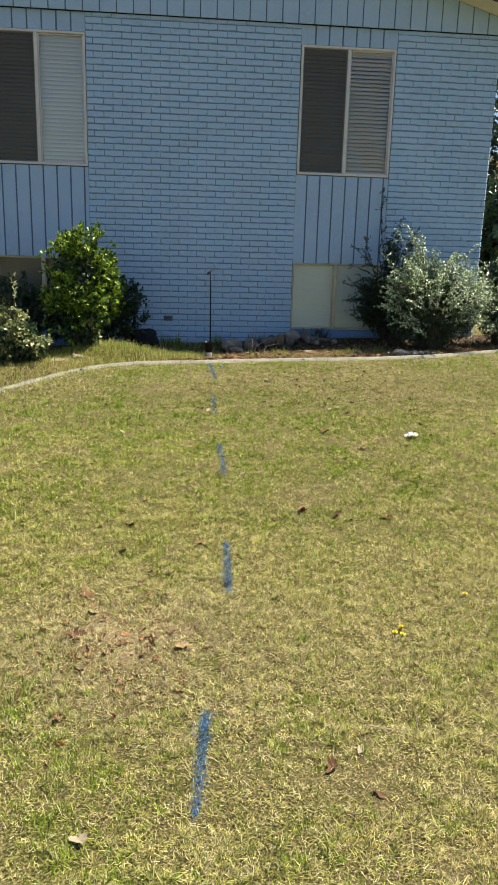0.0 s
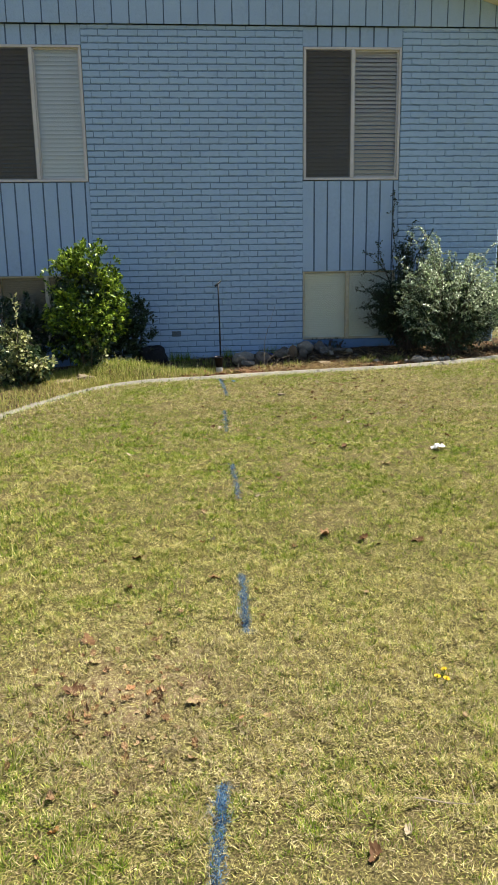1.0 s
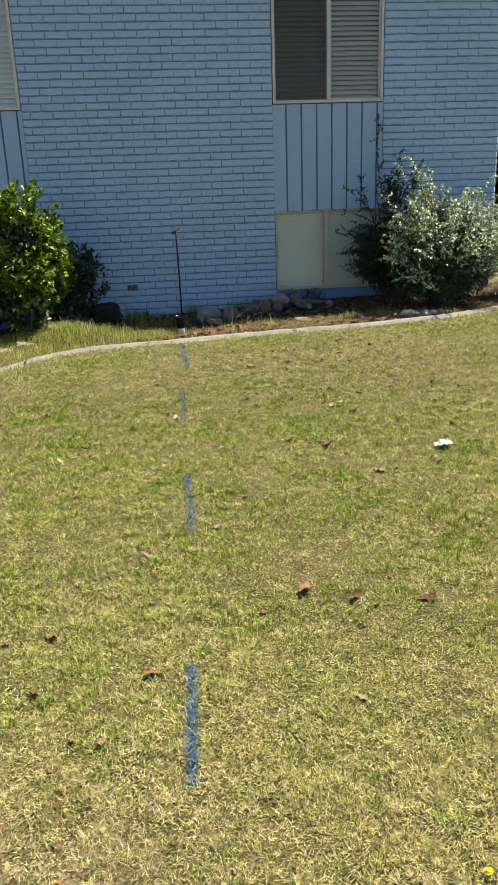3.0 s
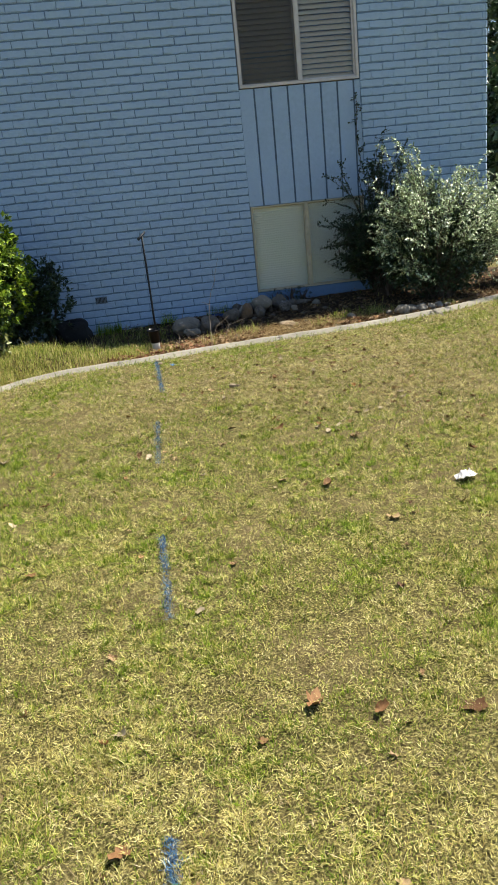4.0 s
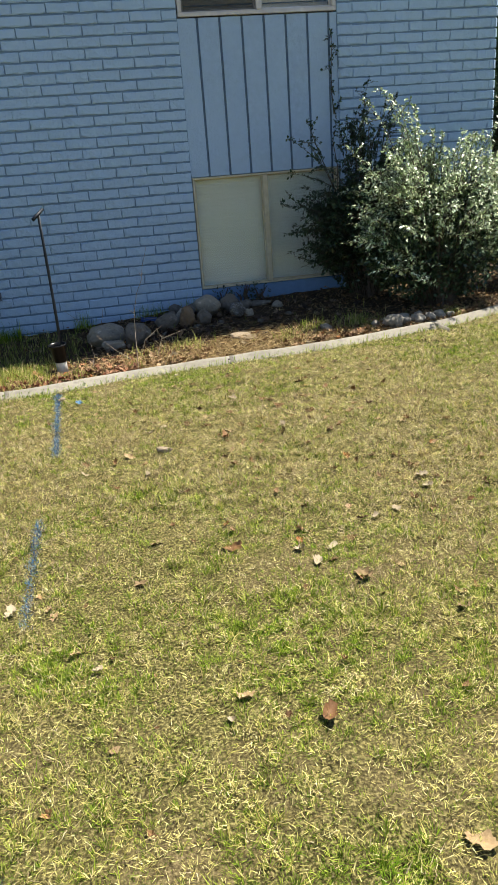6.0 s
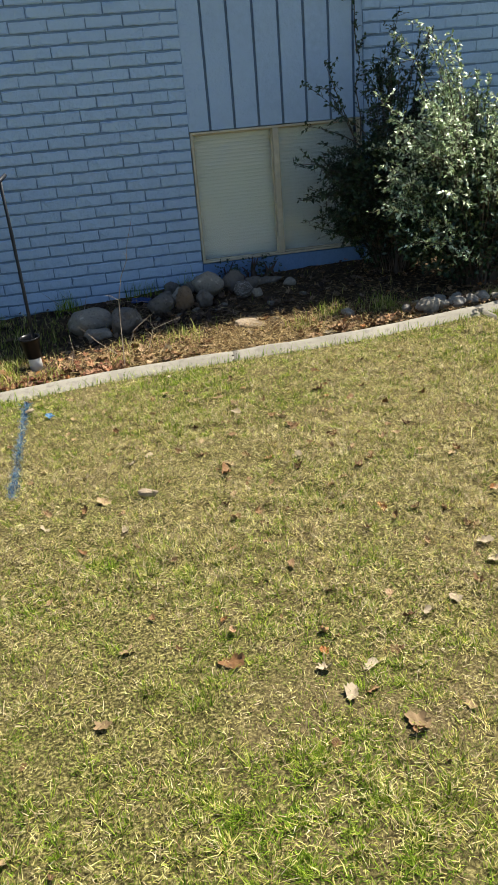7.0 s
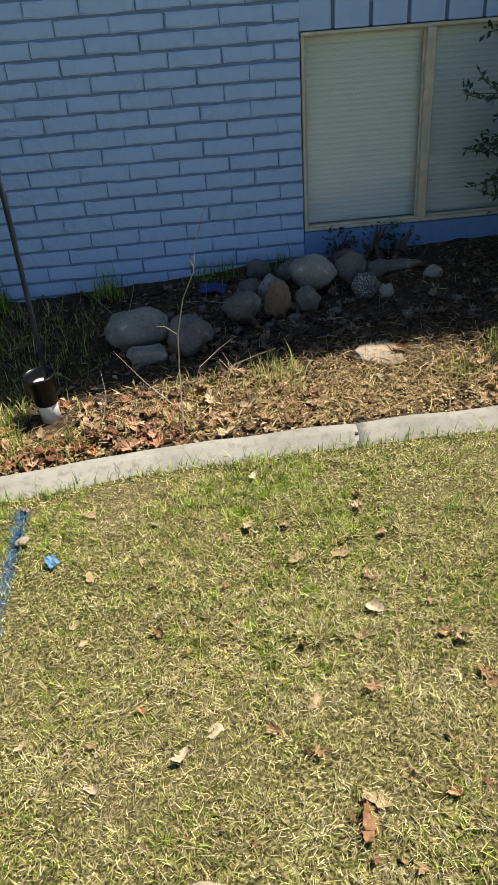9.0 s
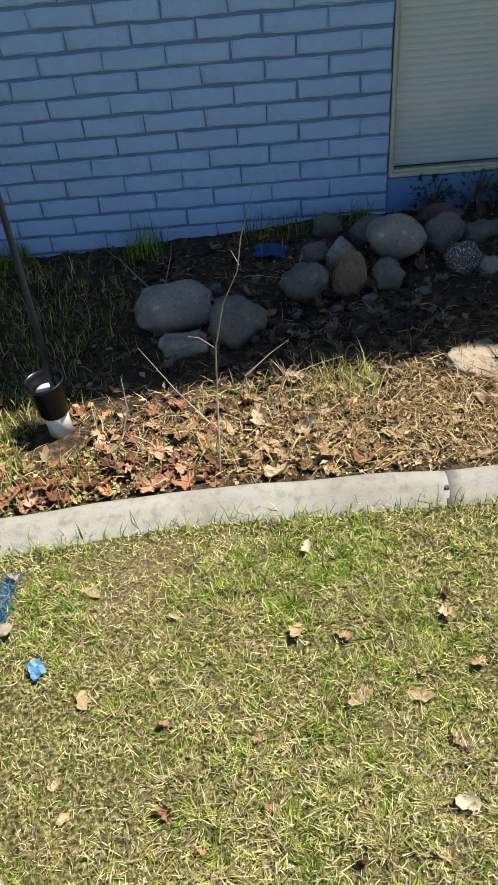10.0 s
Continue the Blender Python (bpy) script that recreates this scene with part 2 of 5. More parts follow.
m_litter = ramp_leaf("leaf_litter_brown", [(0, (0.09, 0.045, 0.022)), (0.3, (0.19, 0.105, 0.042)), (0.6, (0.27, 0.165, 0.08)), (0.88, (0.44, 0.31, 0.18)), (1, (0.36, 0.15, 0.045))], 0.7, 0.3)
m_russet = ramp_leaf("russet_leaf_litter", [(0, (0.07, 0.03, 0.016)), (0.35, (0.17, 0.062, 0.032)), (0.65, (0.27, 0.12, 0.06)), (0.9, (0.40, 0.25, 0.15)), (1, (0.40, 0.16, 0.045))], 0.7, 0.3)
# leaf litter again, with the shade among the rocks put into its colour
m_shade_litter = ramp_leaf("shade_darkened_leaf_litter", [(0, (0.02, 0.012, 0.008)), (0.5, (0.07, 0.045, 0.03)), (0.85, (0.15, 0.10, 0.065)), (1, (0.26, 0.19, 0.13))], 0.7, 0.3)
m_strawbits = ramp_leaf("straw_bits", [(0, (0.12, 0.075, 0.03)), (0.5, (0.29, 0.20, 0.08)), (1, (0.52, 0.40, 0.20))], 0.7, 0.2)


def dead_leaf_material(name, a, b):
    k = Mat(name, 0.7, spec=0.3)
    c = k.ramp(k.noise(60, 5), [(0.25, a), (0.75, b)])
    k.colour(k.mix(k.fade(k.rnd(), 0.0, 1.0), c, tuple(v * 0.7 for v in a)))
    k.bump(k.noise(150, 4), 0.4, 0.003)
    return k.m


m_leaf_red = dead_leaf_material("russet_dead_leaf", (0.14, 0.068, 0.027), (0.29, 0.155, 0.062))
m_leaf_tan = dead_leaf_material("tan_dead_leaf", (0.29, 0.195, 0.095), (0.44, 0.325, 0.175))
m_leaf_pale = dead_leaf_material("bleached_dead_leaf", (0.36, 0.29, 0.19), (0.50, 0.42, 0.29))

# ---- mesh helpers ----
rng = np.random.default_rng(7)


def finish(bm, name, material, smooth=False):
    me = bpy.data.meshes.new(name)
    bmesh.ops.recalc_face_normals(bm, faces=bm.faces)
    bm.to_mesh(me)
    bm.free()
    me.materials.append(material)
    if smooth:
        for p in me.polygons:
            p.use_smooth = True
    return me


def part(name, bm, material, parent, label="", smooth=False):
    ob = new(name, finish(bm, name, material, smooth))
    ob.parent = parent
    if label:
        ob["label"] = label
    return ob


def thing(name, label, category, at=(0, 0, 0), group="", kind=""):
    ob = new(name)
    ob.empty_display_size = 0.1
    ob.location = at
    return tagged(ob, label, category, group, kind)


def box(x0, x1, y0, y1, z0, z1, bm=None, bevel=0.0):
    bm = bm or bmesh.new()
    made = bmesh.ops.create_cube(bm, size=1.0)["verts"]
    bmesh.ops.transform(bm, verts=made, matrix=Matrix.LocRotScale(((x0 + x1) / 2, (y0 + y1) / 2, (z0 + z1) / 2), None, (x1 - x0, y1 - y0, z1 - z0)))
    if bevel:
        edges = list({e for v in made for e in v.link_edges})
        bmesh.ops.bevel(bm, geom=edges, offset=bevel, segments=1, affect="EDGES")
    return bm


def arrays(name, verts, quads=None, tris=None, material=None):
    """A mesh from big numpy arrays."""
    me = bpy.data.meshes.new(name)
    verts = np.asarray(verts, dtype=np.float32)
    loops, starts, at = [], [], 0
    for f, n in ((quads, 4), (tris, 3)):
        if f is not None and len(f):
            f = np.asarray(f, dtype=np.int32)
            loops.append(f.ravel())
            starts.append(at + n * np.arange(len(f), dtype=np.int32))
            at += f.size
    loops, starts = np.concatenate(loops), np.concatenate(starts)
    me.vertices.add(len(verts))
    me.vertices.foreach_set("co", verts.ravel())
    me.loops.add(len(loops))
    me.loops.foreach_set("vertex_index", loops)
    me.polygons.add(len(starts))
    me.polygons.foreach_set("loop_start", starts)
    me.update(calc_edges=True)
    me.validate()
    if material:
        me.materials.append(material)
    return me


def tube(bm, points, radii, sides=6):
    """A tapered tube along points."""
    rings = []
    for i, p in enumerate(points):
        p = Vector(p)
        a, b = Vector(points[max(0, i - 1)]), Vector(points[min(len(points) - 1, i + 1)])
        q = (b - a).to_track_quat("Z", "X")
        rings.append([bm.verts.new(p + q @ Vector((radii[i] * math.cos(t), radii[i] * math.sin(t), 0))) for t in (2 * math.pi * k / sides for k in range(sides))])
    for r, s in zip(rings, rings[1:]):
        for k in range(sides):
            bm.faces.new((r[k], r[(k + 1) % sides], s[(k + 1) % sides], s[k]))
    bm.faces.new(rings[0][::-1])
    bm.faces.new(rings[-1])
    return bm


def unit(v):
    return v / np.maximum(np.linalg.norm(v, axis=-1, keepdims=True), 1e-9)


def leaf_arrays(P, D, N, length, width, fold=0.25):
    """Folded leaves: five corners and four triangles each. P base, D axis, N facing."""
    D = unit(D)
    S = unit(np.cross(D, N))
    N = unit(np.cross(S, D))
    L, Wd = length[:, None], width[:, None]
    v = np.stack([P, P + D * L * 0.5 + S * Wd * 0.5 + N * Wd * fold, P + D * L * 0.52, P + D * L * 0.5 - S * Wd * 0.5 + N * Wd * fold, P + D * L - N * L * 0.08], axis=1)
    base = 5 * np.arange(len(P))[:, None]
    f = np.concatenate([base + np.array(q) for q in ((0, 2, 1), (0, 3, 2), (1, 2, 4), (2, 3, 4))])
    return v.reshape(-1, 3), f


def blades(P, height, width, lean, heading, curl=0.5):
    """Grass blades: a quad and a tip each."""
    H = np.stack([np.cos(heading), np.sin(heading), np.zeros_like(heading)], 1)
    S = np.stack([-np.sin(heading), np.cos(heading), np.zeros_like(heading)], 1)
    up = np.array([0, 0, 1.0])
    a1, a2 = lean, np.clip(lean + curl, 0, 1.62)
    mid = P + (H * np.sin(a1)[:, None] + up * np.cos(a1)[:, None]) * (height * 0.55)[:, None]
    tip = mid + (H * np.sin(a2)[:, None] + up * np.cos(a2)[:, None]) * (height * 0.45)[:, None]
    w = (width * 0.5)[:, None]
    v = np.stack([P - S * w, P + S * w, mid + S * w * 0.8, mid - S * w * 0.8, tip], 1).reshape(-1, 3)
    b = 5 * np.arange(len(P))[:, None]
    return v, b + np.array((0, 1, 2, 3)), b + np.array((3, 2, 4))


# ---- the lie of the land ----
LAWN_Y = [-3, 0, 1.5, 2.2, 2.7, 3.0, 3.4, 3.9, 4.5, 5.3, 5.7, 6.3, 7.1, 7.6]
LAWN_Z = [-0.03, -0.03, -0.02, 0.0, 0.01, 0.03, 0.06, 0.125, 0.165, 0.19, 0.205, 0.238, 0.245, 0.235]
KERB = [(-2.0, 3.9), (-1.5, 4.9), (-1.05, 5.8), (-0.8, 6.3), (-0.56, 6.75), (-0.35, 7.10), (-0.12, 7.35), (0.12, 7.46), (0.45, 7.49), (0.85, 7.475), (1.15, 7.505), (1.45, 7.52), (2.0, 7.51), (2.5, 7.50), (3.0, 7.54), (3.4, 7.61), (3.8, 7.75), (4.4, 8.02), (5.4, 8.8), (6.8, 10.1)]
_kx, _ky = np.array([p[0] for p in KERB]), np.array([p[1] for p in KERB])


def kerb_y(x):
    return np.interp(x, _kx, _ky)


def smooth01(v):
    v = np.clip(v, 0, 1)
    return v * v * (3 - 2 * v)


def lumps(x, y, scale, seed):
    """Smooth uneven patches on the plan, about -1 to 1; the patches are about 3 / scale metres wide."""
    out = 0
    for octave, weight in ((1.0, 1.0), (2.3, 0.5)):
        g = np.random.default_rng(seed * 10 + int(octave)).uniform(-1, 1, (97, 97))
        u, v = x * scale * octave / 3 + 31.7, y * scale * octave / 3 + 17.3
        i, j = np.floor(u).astype(int), np.floor(v).astype(int)
        fu, fv = smooth01(u - i), smooth01(v - j)
        i, j = i % 96, j % 96
        out = out + weight * ((g[i, j] * (1 - fu) + g[i + 1, j] * fu) * (1 - fv) + (g[i, j + 1] * (1 - fu) + g[i + 1, j + 1] * fu) * fv)
    return out * 1.1


def relief(x, y):
    """The small hummocks of the turf."""
    fade = smooth01((kerb_y(x) - y - 0.02) / 0.15)
    return fade * (0.004 * lumps(x, y, 34, 41) + 0.004 * lumps(x, y, 75, 42))


def ground_z(x, y):
    x, y = np.asarray(x, float), np.asarray(y, float)
    lawn = sum(np.interp(y + d, LAWN_Y, LAWN_Z) for d in (-0.2, -0.1, 0, 0.1, 0.2)) / 5
    z = lawn + 0.03 * (np.clip(x, -4, 6) - 1.2)
    back = np.clip(y - kerb_y(x) - 0.08, 0, 3)
    z = z + np.where(back > 0, 0.002 + 0.035 * smooth01(back / 1.2) + 0.03 * smooth01(back / 1.3) * smooth01((x - 1.0) / 1.0), 0)
    z = z + 0.15 * np.exp(-(((x + 0.12) / 0.48) ** 2 + ((y - 7.92) / 0.26) ** 2)) * smooth01(back / 0.2)
    z = z - 0.07 * np.exp(-(((x - 0.85) / 0.28) ** 2 + ((y - 8.35) / 0.25) ** 2))
    z = z - 0.008 * np.exp(-(((x - 0.93) / 0.09) ** 2 + ((y - 7.88) / 0.09) ** 2))
    z = z + 0.30 * np.clip(y - 11.5, 0, 16) * smooth01((x - 3.5) / 2.0)
    return z


far = np.array([0.4, 1, 2, 4, 7, 11, 16, 24, 40, 80, 160, 400, 1200])
def steps(*runs):
    """Grid lines: (from, to, step) runs end to end, with ever wider steps to the horizon on both sides."""
    near = np.concatenate([np.arange(a, b, d) for a, b, d in runs] + [[runs[-1][1]]])
    return np.concatenate([near[0] - far[::-1], near, near[-1] + far])


gx, gy = steps((-2.5, -0.4, 0.06), (-0.4, 2.6, 0.02), (2.6, 6.0, 0.06)), steps((0.0, 1.1, 0.06), (1.1, 7.6, 0.02), (7.6, 9.4, 0.05))
GX, GY = np.meshgrid(gx, gy)
GZ = ground_z(GX, GY)
near = (GX > -2.6) & (GX < 6.1) & (GY > -0.5) & (GY < 9.5)
GZ = GZ + near * (relief(GX, GY) + 0.005 * lumps(GX, GY, 10, 43) + np.where(GY > kerb_y(GX), 0.006 * lumps(GX, GY, 40, 44), 0))
nx, ny = len(gx), len(gy)
idx = np.arange(nx * ny).reshape(ny, nx)
quads = np.stack([idx[:-1, :-1], idx[:-1, 1:], idx[1:, 1:], idx[1:, :-1]], -1).reshape(-1, 4)
ground = new("ground", arrays("ground", np.stack([GX, GY, GZ], -1).reshape(-1, 3), quads, None, m_ground))
ground.data.materials.append(m_bed)
mid = (np.stack([GX, GY], -1).reshape(-1, 2)[quads]).mean(1)
ground.data.polygons.foreach_set("material_index", ((mid[:, 1] > kerb_y(mid[:, 0]) + 0.05) & (mid[:, 1] < 9.2) & (mid[:, 0] > -2.1) & (mid[:, 0] < 6.8)).astype(np.int32))
for p in ground.data.polygons:
    p.use_smooth = True
tagged(ground, "lawn soil and garden bed rising gently to the house", "ground", kind="structure")


def on_ground(x, y):
    return float(ground_z(x, y))


# ---- garden kerb ----
kerb = thing("kerb", "pale grey extruded concrete garden kerb between lawn and bed", "kerb", kind="structure")
# front foot, slanted face, rounded top, back foot: offset into the bed, height over the lawn
PROFILE = [(-0.012, -0.08), (0.0, -0.012), (0.012, 0.004), (0.042, 0.010), (0.058, 0.021), (0.074, 0.027), (0.098, 0.027), (0.112, 0.020), (0.12, -0.01), (0.12, -0.08)]


def kerb_path(step=0.05):
    pts = []
    for i in range(len(KERB) - 1):
        p0, p1, p2, p3 = (Vector(KERB[max(0, min(len(KERB) - 1, i + d))]) for d in (-1, 0, 1, 2))
        n = max(2, int((p2 - p1).length / step))
        for k in range(n):
            t = k / n
            pts.append(0.5 * ((2 * p1) + (p2 - p0) * t + (2 * p0 - 5 * p1 + 4 * p2 - p3) * t * t + (3 * p1 - p0 - 3 * p2 + p3) * t ** 3))
    return pts


def build_kerb():
    pts = kerb_path()
    cuts = [-1.2, -0.35, 0.62, 1.91, 3.25, 4.6]
    runs, run = [], []
    for p in pts:
        if cuts and p.x > cuts[0]:
            cut = Vector((cuts.pop(0), p.y))
            runs.append(run + [cut - Vector((0.0055, 0))])
            run = [cut + Vector((0.0055, 0))]
        run.append(p)
    runs.append(run)
    for run in runs:
        bm = bmesh.new()
        rings = []
        for i, p in enumerate(run):
            d = (run[min(i + 1, len(run) - 1)] - run[max(i - 1, 0)]).normalized()
            nrm = Vector((-d.y, d.x))
            lawn = on_ground(p.x - nrm.x * 0.08, p.y - nrm.y * 0.08)
            wob = 0.004 * noise.noise(Vector((p.x * 6, p.y * 6, 0)))
            low = 0.35 + 0.65 * float(smooth01((p.x + 0.5) / 0.9))
            rings.append([bm.verts.new((p.x + nrm.x * (o + wob), p.y + nrm.y * (o + wob) - 0.012, lawn + h * (low if h > 0 else 1) + wob * 0.7)) for o, h in PROFILE])
        for r, s in zip(rings, rings[1:]):
            for k in range(len(PROFILE) - 1):
                bm.faces.new((r[k], r[k + 1], s[k + 1], s[k]))
        bm.faces.new(rings[0])
        bm.faces.new(rings[-1][::-1])
        part("kerb_section", bm, m_kerb, kerb, smooth=True)
    # dark fillers added in the kerb gaps to stand for the shade inside them
    for x in (-1.2, -0.35, 0.62, 1.91, 3.25, 4.6):
        y = float(kerb_y(x))
        z = on_ground(x, y - 0.08)
        bm = box(x - 0.006, x + 0.006, y - 0.014, y + 0.036, z - 0.06, z + 0.006, bevel=0.002)
        part("joint_dirt", box(x - 0.006, x + 0.006, y + 0.036, y + 0.10, z - 0.06, z + 0.020, bm, 0.002), m_crack, kerb, "dark filler added for the shade in a kerb joint")


build_kerb()

# ---- the house ----
WX0, WX1, WEST = -0.42, 1.996, -7.0
EX0, EX1 = 3.118, 4.34
TOP = 3.872
COURSE, LONG = 0.0685, 0.2127
RAKE = lambda x: 4.22 - 0.293 * (x - 3.73)
PEAK_X = -1.33


def brick_mesh(w, h, seed):
    """One brick, centred on its face, with softened, slightly uneven arrises."""
    r = random.Random(seed)
    bm = box(-w / 2, w / 2, 0, 0.03, -h / 2, h / 2)
    long_ = [e for e in bm.edges if abs(e.verts[0].co.x - e.verts[1].co.x) > w * 0.5]
    bmesh.ops.subdivide_edges(bm, edges=long_, cuts=3 if w > 0.1 else 1)
    front = [e for e in bm.edges if all(abs(v.co.y) < 1e-6 for v in e.verts) and len({abs(f.normal.y) > 0.5 for f in e.link_faces}) == 2]
    bmesh.ops.bevel(bm, geom=front, offset=0.0045, segments=2, affect="EDGES")
    for v in bm.verts:
        if v.co.y < 0.02:
            v.co += Vector((r.uniform(-0.0026, 0.0026), r.uniform(-0.0022, 0.0022), r.uniform(-0.0026, 0.0026)))
    return finish(bm, "brick", m_brick)


def brick_rows(x0, x1, phase, z_from, z_to, joint=0.0048):
    """(x, z, width, height, row) of each brick of a panel."""
    out = []
    for n in range(-6, 49):
        z = 0.572 + COURSE * n
        h = COURSE - 0.0118
        top = min(z + h / 2, TOP - 0.004)
        if z - h / 2 < z_from or z - h / 2 > z_to:
            continue
        j = phase + (LONG / 2 if n % 2 else 0) - LONG * 40
        while j < x1:
            a, b = max(j, x0), min(j + LONG, x1)
            if b - a > 0.03:
                out.append(((a + b) / 2, (top + z - h / 2) / 2, b - a - (joint if b < x1 else joint * 0.6), top - (z - h / 2), n))
            j += LONG
    return out


meshes = {}


def lay_bricks(parent, rows, keep):
    """The first `keep` bricks as parts; the rest joined."""
    V, F, at = [], [], 0
    for i, (x, z, w, h, n) in enumerate(rows):
        key = (round(w, 3), round(h, 3), random.randrange(5))
        if key not in meshes:
            meshes[key] = brick_mesh(w, h, hash(key) % 1000)
        me = meshes[key]
        dy = random.gauss(0, 0.0012)
        if i < keep:
            ob = new("brick", me)
            ob.parent = parent
            ob.location = (x, 9.0 + dy, z)
            ob.rotation_euler = (random.gauss(0, 0.006), random.gauss(0, 0.004), random.gauss(0, 0.006))
        else:
            co = np.empty(len(me.vertices) * 3, np.float32)
            me.vertices.foreach_get("co", co)
            V.append(co.reshape(-1, 3) + np.array((x, 9.0 + dy, z)))
            for p in me.polygons:
                F.append([at + k for k in p.vertices])
            at += len(me.vertices)
    if V:
        me = bpy.data.meshes.new("upper_bricks")
        me.from_pydata(np.concatenate(V).tolist(), [], F)
        me.materials.append(m_brick_far)
        ob = new("upper_bricks", me)
        ob.parent = parent
        tagged(ob, "upper courses of blue painted brick", kind="stuff")


wall_north = thing("wall_north", "blue painted brick wall of the house with raked joints", "wall", kind="structure")
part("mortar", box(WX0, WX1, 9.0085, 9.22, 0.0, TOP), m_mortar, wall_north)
wall_east = thing("wall_corner", "blue painted brick wall at the house corner", "wall", kind="structure")
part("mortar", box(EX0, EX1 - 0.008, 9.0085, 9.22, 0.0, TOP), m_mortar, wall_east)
side = thing("wall_side", "sunlit blue painted brick side wall of the house", "wall", kind="structure")
part("side_wall", box(EX1 - 0.2, EX1, 9.222, 18.0, 0.0, 4.035), m_brick_far, side)
back = thing("wall_back", "plain rear wall closing the house", "wall", kind="structure")
part("rear_wall", box(WEST, EX1 - 0.2, 17.8, 18.0, -0.2, 4.0), m_brick_far, back)
west = thing("wall_west", "plain blue wall running on along the house", "wall", kind="structure")
part("west_front", box(WEST, -1.52, 9.0, 9.2, -0.2, TOP), m_board, west)
part("west_side", box(WEST, WEST + 0.2, 9.2, 17.8, -0.2, TOP), m_board, west)


def boards(parent, x_edges, z0, z_top, y0, gap=0.016, thick=0.012):
    """Upright boards with open grooves between them, in front of a backing."""
    for a, b in zip(x_edges, x_edges[1:]):
        ga = gap / 2 if a > x_edges[0] else 0
        gb = gap / 2 if b < x_edges[-1] else 0
        bm = box(a + ga, b - gb, y0, y0 + thick, z0, z0 + 1.0, bevel=0.002)
        for v in bm.verts:
            if v.co.z > z0 + 0.5:
                v.co.z = z_top(v.co.x) - (z0 + 1.0 - v.co.z)
        part("board", bm, m_board, parent)


def bay(x0, x1, first):
    """A bay of grooved boards with an upper and a basement window opening."""
    b = thing("wall_bay", "blue grooved board panel between upper and basement window", "wall", kind="structure")
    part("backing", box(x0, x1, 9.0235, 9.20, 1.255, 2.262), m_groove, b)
    edges = [x0] + [first + 0.1545 * k for k in range(7) if first + 0.1545 * k < x1 - 0.03] + [x1]
    boards(b, edges, 1.252, lambda x: 2.262, 9.011)
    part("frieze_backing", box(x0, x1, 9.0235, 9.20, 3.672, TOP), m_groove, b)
    edges = [x0] + [first + 0.03 + 0.158 * k for k in range(7) if first + 0.03 + 0.158 * k < x1 - 0.03] + [x1]
    boards(b, edges, 3.672, lambda x: TOP - 0.002, 9.011)
    part("window_sill", box(x0 + 0.002, x1 - 0.002, 9.004, 9.21, 0.0, 0.448, bevel=0.004), m_sill, b, "rough concrete sill painted bright blue")
    return b


bay(WX1, EX0, 2.131)
bay(-1.52, WX0, -1.395)

gable = thing("wall_gable", "blue grooved board gable under the roof", "wall", kind="structure")
GX1 = EX1
edges = [e for e in (0.664 + 0.1838 * k for k in range(-42, 21)) if WEST < e < GX1 - 0.03]
edges = [WEST] + edges + [GX1]
bm = bmesh.new()
prof = [(WEST, TOP + 0.012), (GX1, TOP + 0.012), (GX1, RAKE(GX1)), (PEAK_X, RAKE(PEAK_X)), (WEST, RAKE(2 * PEAK_X - WEST))]
fr = [bm.verts.new((x, 8.975, z)) for x, z in prof]
bk = [bm.verts.new((x, 9.2, z)) for x, z in prof]
bm.faces.new(fr)
bm.faces.new(bk[::-1])
for k in range(5):
    bm.faces.new((fr[k], bk[k], bk[(k + 1) % 5], fr[(k + 1) % 5]))
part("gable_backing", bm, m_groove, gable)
boards(gable, edges, TOP, lambda x: RAKE(x if x > PEAK_X else 2 * PEAK_X - x) - 0.004, 8.962, 0.012)

roof = thing("roof", "low pitched roof with maroon fascia and cream soffit", "roof", kind="structure")


def roof_slab(y0, y1, lo, hi, x_end):
    """Both slopes as one bent slab between heights lo and hi over the rake line."""
    bm = bmesh.new()
    xs = [2 * PEAK_X - x_end, PEAK_X, x_end]
    rows = []
    for y in (y0, y1):
        rows.append([[bm.verts.new((x, y, RAKE(x if x >= PEAK_X else 2 * PEAK_X - x) + h)) for x in xs] for h in (lo, hi)])
    (a, b), (c, d) = rows
    for i in (0, 1):
        bm.faces.new((a[i], a[i + 1], b[i + 1], b[i]))
        bm.faces.new((c[i], d[i], d[i + 1], c[i + 1]))
        bm.faces.new((a[i], c[i], c[i + 1], a[i + 1]))
        bm.faces.new((b[i], b[i + 1], d[i + 1], d[i]))
    bm.faces.new((a[0], b[0], d[0], c[0]))
    bm.faces.new((a[2], c[2], d[2], b[2]))
    return bm


part("soffit", roof_slab(8.615, 18.4, 0.0, 0.03, 4.92), m_soffit, roof, "cream painted soffit")
part("roof_deck", roof_slab(8.58, 18.45, 0.18, 0.205, 4.98), m_shingle, roof, "brown roof covering")
part("fascia", roof_slab(8.59, 8.613, -0.012, 0.178, 4.95), m_fascia, roof, "maroon painted fascia board")
part("eave_fascia", box(4.925, 4.95, 8.616, 18.4, RAKE(4.93) - 0.02, RAKE(4.93) + 0.17), m_fascia, roof)


# unseen slab, added so that no sun leaks in under the roof
ceiling = new("ceiling", finish(box(WEST + 0.2, EX1 - 0.2, 9.201, 17.8, 3.88, 3.95), "ceiling", m_soffit))
tagged(ceiling, "unseen ceiling slab added to keep sun out of the rooms", "ceiling", kind="structure")

